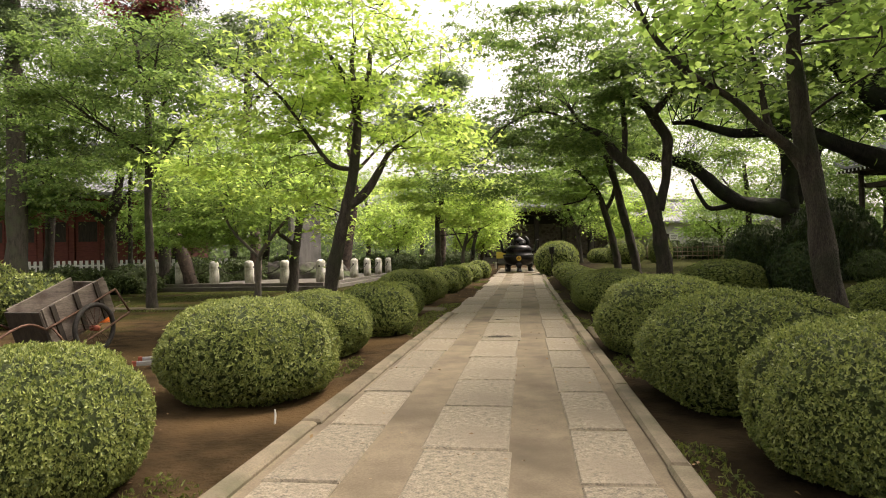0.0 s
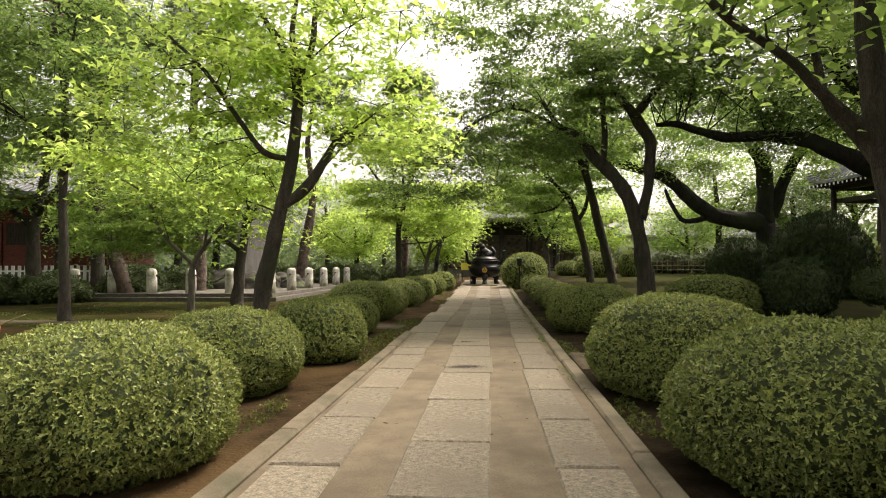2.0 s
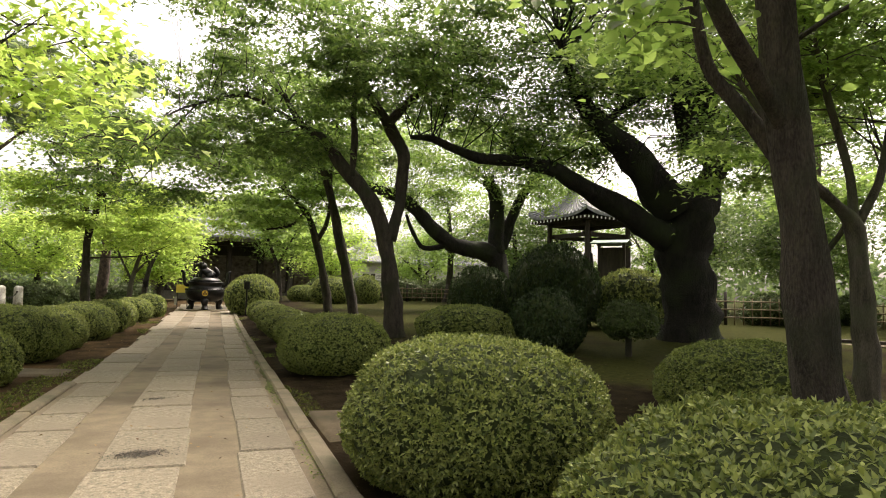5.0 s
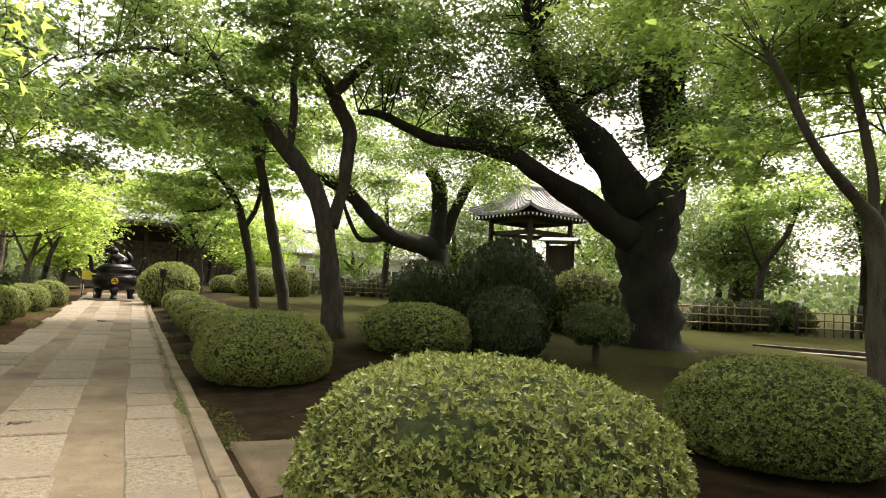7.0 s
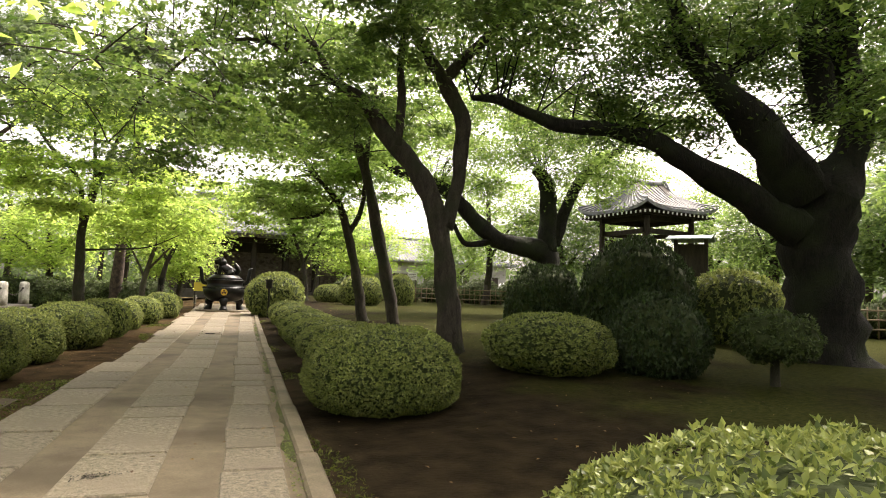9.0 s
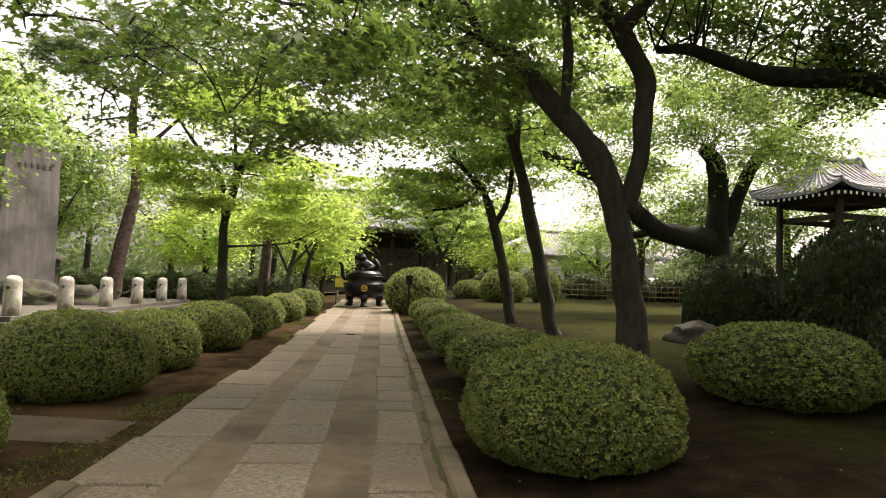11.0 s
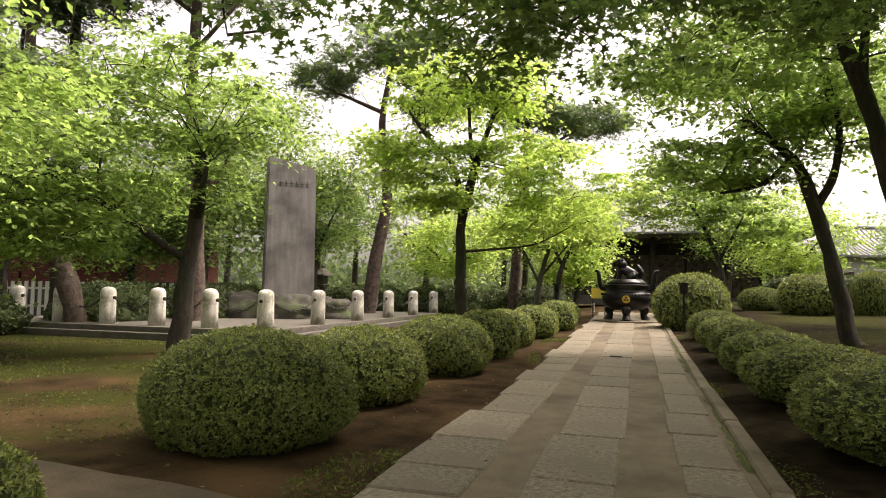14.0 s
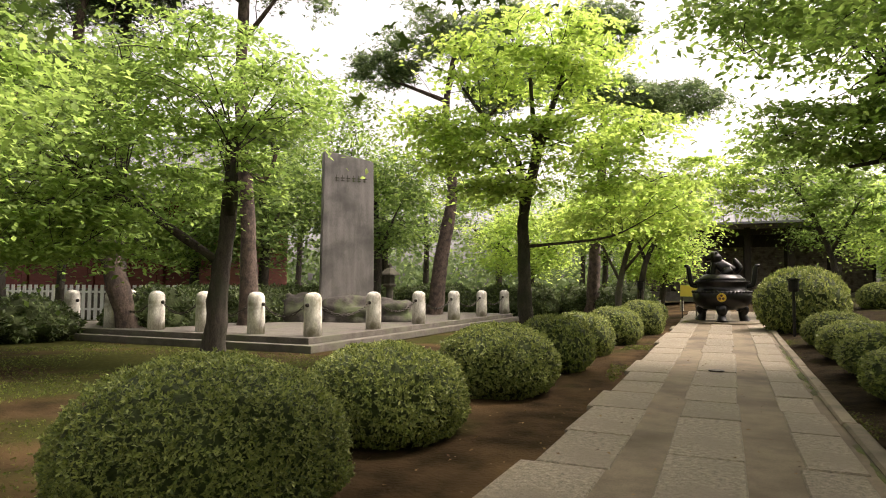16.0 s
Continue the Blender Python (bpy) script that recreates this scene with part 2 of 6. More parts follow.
def ground_material():
    """Brown soil with moss and short grass in irregular patches, and pale sandy wear."""
    m, n, l, b = nodes_of("soil and moss")
    co = n.new("ShaderNodeTexCoord")
    def noise_at(scale, detail, lo, hi):
        a = n.new("ShaderNodeTexNoise")
        a.inputs["Scale"].default_value, a.inputs["Detail"].default_value = scale, detail
        l.new(co.outputs["Object"], a.inputs["Vector"])
        r = n.new("ShaderNodeMapRange")
        r.inputs["From Min"].default_value, r.inputs["From Max"].default_value = lo, hi
        l.new(a.outputs["Fac"], r.inputs["Value"])
        return r.outputs[0]
    def mixed(fac, a, c):
        x = n.new("ShaderNodeMix")
        x.data_type = "RGBA"
        l.new(fac, x.inputs[0])
        for socket, v in ((x.inputs[6], a), (x.inputs[7], c)):
            if isinstance(v, tuple):
                socket.default_value = (*v, 1)
            else:
                l.new(v, socket)
        return x.outputs[2]
    soil = mixed(noise_at(3, 8, 0.35, 0.65), (0.02, 0.0135, 0.0068), (0.05, 0.033, 0.017))
    soil = mixed(noise_at(0.5, 5, 0.5, 0.62), soil, (0.072, 0.046, 0.022))
    # right of the path the soil is painted darker, standing for tree shade
    shaded_soil = mixed(noise_at(4, 8, 0.35, 0.65), (0.011, 0.008, 0.0045), (0.026, 0.019, 0.0105))
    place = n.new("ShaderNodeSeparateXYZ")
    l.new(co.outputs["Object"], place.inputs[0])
    shade_side = n.new("ShaderNodeMapRange")
    shade_side.inputs["From Min"].default_value, shade_side.inputs["From Max"].default_value = 0.6, 1.2
    l.new(place.outputs["X"], shade_side.inputs["Value"])
    soil = mixed(shade_side.outputs[0], soil, shaded_soil)
    moss = mixed(noise_at(14, 6, 0.3, 0.7), (0.018, 0.022, 0.006), (0.044, 0.045, 0.012))
    # moss is thickest on the open ground away from the path
    geo = n.new("ShaderNodeSeparateXYZ")
    l.new(co.outputs["Object"], geo.inputs[0])
    lawn = n.new("ShaderNodeMapRange")
    lawn.inputs["From Min"].default_value, lawn.inputs["From Max"].default_value = 14.0, 20.0
    lawn.inputs["To Max"].default_value = 0.4
    l.new(geo.outputs["X"], lawn.inputs["Value"])
    far = n.new("ShaderNodeMapRange")
    far.inputs["From Min"].default_value, far.inputs["From Max"].default_value = -2.0, -9.0
    far.inputs["To Min"].default_value, far.inputs["To Max"].default_value = -0.12, 0.12
    l.new(geo.outputs["X"], far.inputs["Value"])
    add = n.new("ShaderNodeMath")
    both = n.new("ShaderNodeMath")
    # the soil round the cart and the first bushes is bare, the ground under the far trees greener
    bare = n.new("ShaderNodeMapRange")
    bare.inputs["From Min"].default_value, bare.inputs["From Max"].default_value = 5.0, 13.0
    bare.inputs["To Min"].default_value, bare.inputs["To Max"].default_value = -0.2, 0.0
    l.new(geo.outputs["Y"], bare.inputs["Value"])
    shade = n.new("ShaderNodeMapRange")
    shade.inputs["From Min"].default_value, shade.inputs["From Max"].default_value = 2.6, 5.5
    shade.inputs["To Max"].default_value = 0.3
    l.new(geo.outputs["X"], shade.inputs["Value"])
    wide, open_ground = n.new("ShaderNodeMath"), n.new("ShaderNodeMath")
    l.new(far.outputs[0], wide.inputs[0])
    l.new(bare.outputs[0], wide.inputs[1])
    l.new(lawn.outputs[0], open_ground.inputs[0])
    l.new(shade.outputs[0], open_ground.inputs[1])
    l.new(wide.outputs[0], both.inputs[0])
    l.new(open_ground.outputs[0], both.inputs[1])
    l.new(both.outputs[0], add.inputs[0])
    patch = n.new("ShaderNodeTexNoise")
    patch.inputs["Scale"].default_value, patch.inputs["Detail"].default_value = 0.55, 7
    l.new(co.outputs["Object"], patch.inputs["Vector"])
    l.new(patch.outputs["Fac"], add.inputs[1])
    r = n.new("ShaderNodeMapRange")
    r.inputs["From Min"].default_value, r.inputs["From Max"].default_value = 0.46, 0.62
    l.new(add.outputs[0], r.inputs["Value"])
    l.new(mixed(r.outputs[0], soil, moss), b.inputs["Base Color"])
    b.inputs["Roughness"].default_value, b.inputs["Specular IOR Level"].default_value = 1.0, 0.03
    f = n.new("ShaderNodeTexNoise")
    f.inputs["Scale"].default_value, f.inputs["Detail"].default_value = 25, 8
    l.new(co.outputs["Object"], f.inputs["Vector"])
    bp = n.new("ShaderNodeBump")
    bp.inputs["Strength"].default_value, bp.inputs["Distance"].default_value = 0.7, 0.03
    l.new(f.outputs["Fac"], bp.inputs["Height"])
    l.new(bp.outputs["Normal"], b.inputs["Normal"])
    return m


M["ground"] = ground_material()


# ---- builders ----
def part(name, bm, material, parent=None, label="", smooth=False):
    """Links a bmesh, or a mesh, as one object under a thing."""
    if isinstance(bm, bpy.types.Mesh):
        me = bm
    else:
        me = bpy.data.meshes.new(name)
        bm.to_mesh(me)
        bm.free()
    if not me.materials:
        me.materials.append(M[material] if isinstance(material, str) else material)
    if smooth:
        me.shade_smooth()
    ob = new(name, me)
    if parent:
        ob.parent = parent
    if label:
        ob["label"] = label
    return ob


def thing(name, m, label, category, group=""):
    ob = new(name)
    ob.matrix_world = m
    return tagged(ob, label, category, group)


def box(bm, x0, x1, y0, y1, z0, z1, bevel=0.0, m=None):
    r = bmesh.ops.create_cube(bm, size=1)
    t = Matrix.Translation(((x0 + x1) / 2, (y0 + y1) / 2, (z0 + z1) / 2)) @ Matrix.Diagonal((x1 - x0, y1 - y0, z1 - z0, 1))
    bmesh.ops.transform(bm, matrix=(m @ t) if m else t, verts=r["verts"])
    if bevel:
        edges = list({e for v in r["verts"] for e in v.link_edges})
        bmesh.ops.bevel(bm, geom=edges, offset=bevel, segments=2, affect="EDGES", profile=0.6)
    return bm


def boxed(*a, **k):
    return box(bmesh.new(), *a, **k)


def tube_arrays(points, radii, sides=8, lumps=0.0, seed=0, steps=4):
    """Rings along a smooth line through the points: vertices and quads."""
    P = [Vector(p) for p in points]
    if len(P) > 2:
        fine, rad = [], []
        for i in range(len(P) - 1):
            a, b, c, d = P[max(i - 1, 0)], P[i], P[i + 1], P[min(i + 2, len(P) - 1)]
            for k in range(steps):
                u = k / steps
                fine.append(0.5 * (2 * b + (c - a) * u + (2 * a - 5 * b + 4 * c - d) * u * u + (3 * b - a - 3 * c + d) * u**3))
                rad.append(radii[i] * (1 - u) + radii[i + 1] * u)
        P, radii = fine + [P[-1]], rad + [radii[-1]]
    V, F = [], []
    side = Vector((1, 0, 0))
    for i, p in enumerate(P):
        t = (P[min(i + 1, len(P) - 1)] - P[max(i - 1, 0)]).normalized()
        side = (side - t * side.dot(t))
        side = side.normalized() if side.length > 1e-4 else t.orthogonal().normalized()
        up = t.cross(side)
        for k in range(sides):
            a = 2 * math.pi * k / sides
            r = radii[i] * (1 + lumps * noise.noise((p * 2.2) + Vector((math.cos(a) * 1.3, math.sin(a) * 1.3, seed))))
            V.append(p + (side * math.cos(a) + up * math.sin(a)) * r)
    for i in range(len(P) - 1):
        for k in range(sides):
            n = (k + 1) % sides
            F.append((i * sides + k, i * sides + n, (i + 1) * sides + n, (i + 1) * sides + k))
    F.append(tuple(range(sides))[::-1])
    F.append(tuple((len(P) - 1) * sides + k for k in range(sides)))
    return V, F


def tubes(name, lines, sides=6, lumps=0.0, steps=4):
    """One mesh of several tubes; each line is (points, radii)."""
    V, F = [], []
    for n, (pts, radii) in enumerate(lines):
        v, f = tube_arrays(pts, radii, sides, lumps, n, steps)
        F += [tuple(i + len(V) for i in q) for q in f]
        V += v
    me = bpy.data.meshes.new(name)
    me.from_pydata([tuple(v) for v in V], [], F)
    me.shade_smooth()
    return me


def lathe(profile, segments=24, cap=True):
    """A turned shape from (radius, height) pairs."""
    bm = bmesh.new()
    rings = [[bm.verts.new((r * math.cos(2 * math.pi * k / segments), r * math.sin(2 * math.pi * k / segments), z)) for k in range(segments)] for r, z in profile]
    for a, b in zip(rings, rings[1:]):
        for k in range(segments):
            n = (k + 1) % segments
            bm.faces.new((a[k], a[n], b[n], b[k]))
    if cap:
        bm.faces.new(rings[0][::-1])
        bm.faces.new(rings[-1])
    return bm


LEAF = {
    "plain": (np.array([(0, 0, 0), (0.28, 0.5, 0.08), (0, 1, -0.05), (-0.28, 0.5, 0.08)]), [(0, 1, 2), (0, 2, 3)]),
    "needle": (np.array([(-0.1, 0, 0), (0.1, 0, 0), (0, 1, 0), (-0.1, 0.05, 0.1), (0.5, 0.8, 0.12), (0.1, 0.05, 0.1), (-0.55, 0.8, -0.05)]), [(0, 1, 2), (3, 1, 4), (0, 5, 6)]),
}


def star_leaf(tips):
    V, F = [(0, 0, 0)], []
    for n, (a, r) in enumerate(tips):
        V.append((r * math.sin(radians(a)), r * math.cos(radians(a)), -0.12 * r))
        if n + 1 < len(tips):
            b = (a + tips[n + 1][0]) / 2
            V.append((0.46 * math.sin(radians(b)), 0.46 * math.cos(radians(b)), 0.03))
    for n in range(1, len(V) - 1):
        F.append((0, n, n + 1))
    return np.array(V), F


LEAF["broad"] = (np.array([(0, 0, 0), (0.26, 0.28, 0.05), (0.3, 0.58, 0.06), (0, 1, -0.08), (-0.3, 0.58, 0.06), (-0.26, 0.28, 0.05)]), [(0, 1, 2), (0, 2, 3), (0, 3, 4), (0, 4, 5)])
LEAF["lobed"] = star_leaf([(-75, 0.8), (0, 1), (75, 0.8)])
LEAF["star"] = star_leaf([(-115, 0.6), (-58, 0.92), (0, 1.05), (58, 0.92), (115, 0.6)])


def raw_mesh(name, V, F):
    """A mesh of triangles from arrays."""
    me = bpy.data.meshes.new(name)
    V = V.astype(np.float32)
    me.vertices.add(len(V))
    me.vertices.foreach_set("co", V.ravel())
    me.loops.add(F.size)
    me.loops.foreach_set("vertex_index", F.ravel().astype(np.int32))
    me.polygons.add(len(F))
    me.polygons.foreach_set("loop_start", np.arange(0, F.size, 3, dtype=np.int32))
    me.update(calc_edges=True)
    return me


def leaf_mesh(name, kind, P, N, size, rng, jitter=0.5, spread=0.35):
    """One mesh of many leaves at the points P, facing about the normals N."""
    T, tris = LEAF[kind]
    n = len(P)
    N = N + rng.normal(0, jitter, (n, 3))
    N /= np.linalg.norm(N, axis=1)[:, None] + 1e-9
    A = rng.normal(0, 1, (n, 3))
    A -= N * (A * N).sum(1)[:, None]
    A /= np.linalg.norm(A, axis=1)[:, None] + 1e-9
    B = np.cross(A, N)
    s = (size * (1 + rng.uniform(-spread, spread, n)))[:, None, None]
    V = P[:, None, :] + s * (T[None, :, 0:1] * B[:, None, :] + (T[None, :, 1:2] - 0.4) * A[:, None, :] + T[None, :, 2:3] * N[:, None, :])
    F = (np.array(tris)[None] + (np.arange(n) * len(T))[:, None, None]).reshape(-1, 3)
    return raw_mesh(name, V.reshape(-1, 3), F)


def tuft_mesh(name, P, N, size, rng, each=4):
    """One mesh of shoot tips: at each point a whorl of small leaves spreads about the normal."""
    T, tris = LEAF["plain"]
    n = len(P)
    lean = N + rng.normal(0, 0.35, (n, 3))
    lean /= np.linalg.norm(lean, axis=1)[:, None]
    side = np.cross(lean, rng.normal(0, 1, (n, 3)))
    side /= np.linalg.norm(side, axis=1)[:, None] + 1e-9
    up = np.cross(lean, side)
    blades = []
    for k in range(each):
        a = 2 * math.pi * (k + rng.uniform(-0.25, 0.25, n)) / each
        out = side * np.cos(a)[:, None] + up * np.sin(a)[:, None]
        rise = rng.uniform(0.3, 1.7, n)[:, None]
        A = out + lean * rise
        A /= np.linalg.norm(A, axis=1)[:, None]
        F = lean - out * rise
        F /= np.linalg.norm(F, axis=1)[:, None]
        B = np.cross(A, F)
        s = (size * rng.uniform(0.65, 1.25, n))[:, None, None]
        blades.append(P[:, None, :] + s * (0.78 * T[None, :, 0:1] * B[:, None, :] + T[None, :, 1:2] * A[:, None, :] + T[None, :, 2:3] * F[:, None, :]))
    V = np.concatenate(blades).reshape(-1, 3)
    F = (np.array(tris)[None] + (np.arange(n * each) * len(T))[:, None, None]).reshape(-1, 3)
    return raw_mesh(name, V, F)


def smooth_step(x):
    x = min(max(x, 0.0), 1.0)
    return x * x * (3 - 2 * x)


def G(x, y):
    """Height of the ground: it climbs gently towards the hall and towards the big trees."""
    return 0.016 * min(max(0.0, y - 17), 20) * smooth_step((x + 5) / 3.5) + 0.45 * smooth_step((x - 1.2) / 2.6) * smooth_step((y - 4) / 13)


# ---- ground and path ----
def build_ground():
    xs = [-600, -200, -80, -45] + [-30 + 1.0 * i for i in range(66)] + [45, 80, 200, 600]
    ys = [-600, -200, -60, -25] + [-12 + 1.0 * i for i in range(62)] + [60, 90, 200, 600]
    V = []
    for y in ys:
        for x in xs:
            on_path = -1.9 < x < 1.4
            bumpy = 0.0 if on_path else 0.035 * noise.noise(Vector((x * 0.45, y * 0.45, 0)))
            V.append((x, y, G(x, y) - 0.05 + (bumpy if abs(x) < 40 else 0)))
    w = len(xs)
    F = [(j * w + i, j * w + i + 1, (j + 1) * w + i + 1, (j + 1) * w + i) for j in range(len(ys) - 1) for i in range(w - 1)]
    me = bpy.data.meshes.new("ground")
    me.from_pydata(V, [], F)
    me.shade_smooth()
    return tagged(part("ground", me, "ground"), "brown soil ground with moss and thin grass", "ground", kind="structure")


ground = build_ground()
rng = np.random.default_rng(5)
PATH_END = 38.0


def strip(x0, x1, y0, y1, top, depth, step=2.0):
    """A long low strip that follows the climb of the path."""
    bm = bmesh.new()
    n = max(1, round((y1 - y0) / step))
    rows = []
    for i in range(n + 1):
        y = y0 + (y1 - y0) * i / n
        z = G(0, y) + top
        rows.append([bm.verts.new(p) for p in ((x0, y, z - depth), (x0, y, z), (x1, y, z), (x1, y, z - depth))])
    for a, b in zip(rows, rows[1:]):
        for k in range(3):
            bm.faces.new((a[k], a[k + 1], b[k + 1], b[k]))
    bm.faces.new(rows[0])
    bm.faces.new(rows[-1][::-1])
    bmesh.ops.recalc_face_normals(bm, faces=bm.faces)
    return bm


path = tagged(part("pavement_path", strip(-1.42, 0.98, -14, PATH_END, -0.006, 0.2), "sand"), "straight temple path of sandy mortar and granite slabs", "path", kind="structure")


def stone_piece(name, x0, x1, y0, y1, top, material, depth=0.09, bevel=0.012, parent=path):
    """One paving stone, a little uneven, lying on the climb of the path."""
    w, h = x1 - x0, y1 - y0
    bm = bmesh.new()
    box(bm, -w / 2, w / 2, -h / 2, h / 2, -depth, 0)
    for v in bm.verts:
        v.co.x += rng.uniform(-0.012, 0.012)
        v.co.y += rng.uniform(-0.012, 0.012)
    bmesh.ops.bevel(bm, geom=[e for e in bm.edges if all(v.co.z > -0.01 for v in e.verts)], offset=bevel, segments=1, affect="EDGES")
    ob = part(name, bm, material, parent)
    yc = (y0 + y1) / 2
    slope = math.atan2(G(0, y1) - G(0, y0), h)
    ob.matrix_world = Matrix.Translation(((x0 + x1) / 2, yc, G(0, yc) + top + rng.uniform(-0.003, 0.004))) @ Euler((slope, 0, 0)).to_matrix().to_4x4()
    return ob


def joints(known, first, last, low, high):
    """Joint lines along a column of slabs: the known ones, with random ones before and after."""
    out = list(known)
    while out[0] > first:
        out.insert(0, out[0] - rng.uniform(low, high))
    while out[-1] < last:
        out.append(out[-1] + rng.uniform(low, high))
    return out


COLUMNS = (
    (-1.34, -0.91, joints([-1.05, 0.1, 1.22, 2.43, 3.66, 4.84, 5.98, 6.75, 7.75, 8.86, 10.08, 11.2, 11.8, 12.7, 13.9, 15.03, 16.33, 17.4], -8, PATH_END - 1, 0.85, 1.35)),
    (-0.565, -0.005, joints([-0.42, 0.72, 1.79, 3.15, 4.6, 5.85, 7.02, 8.0, 9.35, 9.9, 10.56, 11.75, 13.1, 14.52, 16.1, 17.1], -8, PATH_END - 1, 1.1, 1.7)),
    (0.385, 0.785, joints([0.08, 1.27, 2.46, 3.67, 4.9, 6.12, 7.42, 8.05, 8.74, 9.92, 11.22, 11.73, 12.4, 13.5], -8, PATH_END - 1, 0.8, 1.3)),
)
for x0, x1, ys in COLUMNS:
    for a, b in zip(ys, ys[1:]):
        e = rng.uniform(-0.02, 0.02)
        # past the first bushes the outer slabs reach the soil with a ragged edge
        out = rng.uniform(0.12, 0.24) if x0 < -1 and a > 8.4 else 0.0
        stone_piece("slab", x0 + e - out, x1 + e, a + 0.016, b - 0.016, 0.007, "slab")
for x0, x1 in ((-1.56, -1.41), (0.88, 1.03)):
    y = -10.0
    while y < (8.2 if x0 < 0 else 30):
        n = rng.uniform(1.6, 2.6)
        stone_piece("kerb_stone", x0, x1, y + 0.006, y + n - 0.006, 0.03, "kerb", 0.16, 0.02)
        y += n


def moss_seam(x0, x1, y0, y1):
    """A ragged cushion of moss in the seam beside the kerb."""
    bm = bmesh.new()
    rows = []
    n = int((y1 - y0) / 0.1)
    for i in range(n + 1):
        y = y0 + (y1 - y0) * i / n
        k = 0.42 + 1.2 * noise.noise(Vector((0, y * 1.3, 3))) + 0.5 * noise.noise(Vector((0, y * 5, 5)))
        k = min(max(k, 0.05), 1.0)
        xa = x1 - (x1 - x0) * k
        z = G(0, y) - 0.004
        rows.append([bm.verts.new(p) for p in ((xa, y, z - 0.002), (xa + (x1 - xa) * 0.35, y, z + 0.016 * k), (x1 - 0.002, y, z + 0.024 * k))])
    for a, b in zip(rows, rows[1:]):
        for k in range(2):
            bm.faces.new((a[k], a[k + 1], b[k + 1], b[k]))
    part("moss_seam", bm, "moss", path, "ragged green moss", smooth=True)


moss_seam(0.79, 0.882, 7.6, 11.2)
moss_seam(0.79, 0.882, 12.4, 15.5)
moss_seam(0.79, 0.882, 18.0, 24.0)


def packed_strip(name, corners, label):
    """A trodden sheet of sandy soil, a finger's breadth above the ground, with a ragged rim."""
    (x0, y0), (x1, y1), w0, w1 = corners
    bm = bmesh.new()
    n, m = 40, 8
    rows = []
    for i in range(n + 1):
        u = i / n
        x, y, w = x0 + (x1 - x0) * u, y0 + (y1 - y0) * u, w0 + (w1 - w0) * u
        row = []
        for j in range(m + 1):
            v = j / m - 0.5
            rim = abs(v) == 0.5
            yy = y + v * (w + 0.12 * noise.noise(Vector((x * 1.7, v * 3, 9))))
            z = G(x, yy) - 0.05 + 0.035 * noise.noise(Vector((x * 0.45, yy * 0.45, 0)))
            row.append(bm.verts.new((x, yy, z + (-0.03 if rim or i in (0, n) else 0.022))))
        rows.append(row)
    for p, q in zip(rows, rows[1:]):
        for j in range(m):
            bm.faces.new((p[j], p[j + 1], q[j + 1], q[j]))
    bmesh.ops.recalc_face_normals(bm, faces=bm.faces)
    return tagged(part(name, bm, "earth", smooth=True), label, "path", kind="structure")


packed_strip("pavement_cross_path", ((-12.5, 11.5), (-1.62, 10.45), 0.8, 0.95), "trodden sandy cross path between mossy ground")
packed_strip("pavement_side_patch", ((1.09, 5.95), (2.75, 6.0), 1.6, 1.3), "flat patch of trodden sandy soil beside the kerb")


# ---- clipped bushes ----
def bush_meshes(seed, count, size, squareness, material, lumps=0.075, hole=None):
    """A clipped dome one metre wide and 0.55 m high: an inner body of twigs and a coat of small leaves."""
    r = np.random.default_rng(seed)
    def shape(d):
        e = np.where(d[:, 2] > 0, squareness, 3.2)
        flat = (np.abs(d[:, 0]) ** 2.1 + np.abs(d[:, 1]) ** 2.1) ** (1 / 2.1)
        k = (flat**e + np.abs(d[:, 2]) ** e) ** (-1 / e)
        p = d * k[:, None] * np.array([0.5, 0.5, 1.0])
        p[:, 2] *= np.where(d[:, 2] > 0, 0.33, 0.27)
        f = np.array([1 + lumps * noise.noise(Vector(q) * 5 + Vector((seed, 0, 0))) + 0.5 * lumps * noise.noise(Vector(q) * 14) for q in p])
        p = p * f[:, None]
        low = np.clip((-d[:, 2] - 0.25) / 0.75, 0, 1)
        p[:, :2] *= (1 - 0.26 * low**1.4)[:, None]
        p[:, 2] += 0.225
        return p
    d = r.normal(0, 1, (count, 3))
    d /= np.linalg.norm(d, axis=1)[:, None]
    d = d[d[:, 2] > -0.88]
    thin = np.array([noise.noise(Vector(q) * 7 + Vector((0, seed, 0))) for q in d])
    d = d[r.random(len(d)) < 1.0 + 0.1 * thin]
    ragged = np.where(d[:, 2] < -0.1, 3.0, 1.0)
    P = shape(d) * (1 - 0.022 * ragged * r.random(len(d)) ** 2 + 0.022 * (r.random(len(d)) < 0.06))[:, None] + np.array([0, 0, 0.006])
    if hole:
        away = (P - np.array(hole)) / np.array([0.06, 0.06, 0.035])
        gone = (away**2).sum(1) < r.uniform(0.5, 1.3, len(P))
        P, d = P[~gone], d[~gone]
    N = d / np.array([0.5, 0.5, 0.3])
    N /= np.linalg.norm(N, axis=1)[:, None]
    coat = tuft_mesh("leaves", P, N, size, r)
    coat.materials.append(M[material])
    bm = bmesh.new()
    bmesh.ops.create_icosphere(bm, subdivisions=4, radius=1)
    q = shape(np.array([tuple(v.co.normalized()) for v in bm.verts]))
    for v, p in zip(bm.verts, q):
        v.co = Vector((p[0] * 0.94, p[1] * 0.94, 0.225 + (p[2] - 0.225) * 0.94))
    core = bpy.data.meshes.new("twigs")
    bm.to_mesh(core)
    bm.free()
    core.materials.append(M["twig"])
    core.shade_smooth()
    return coat, core


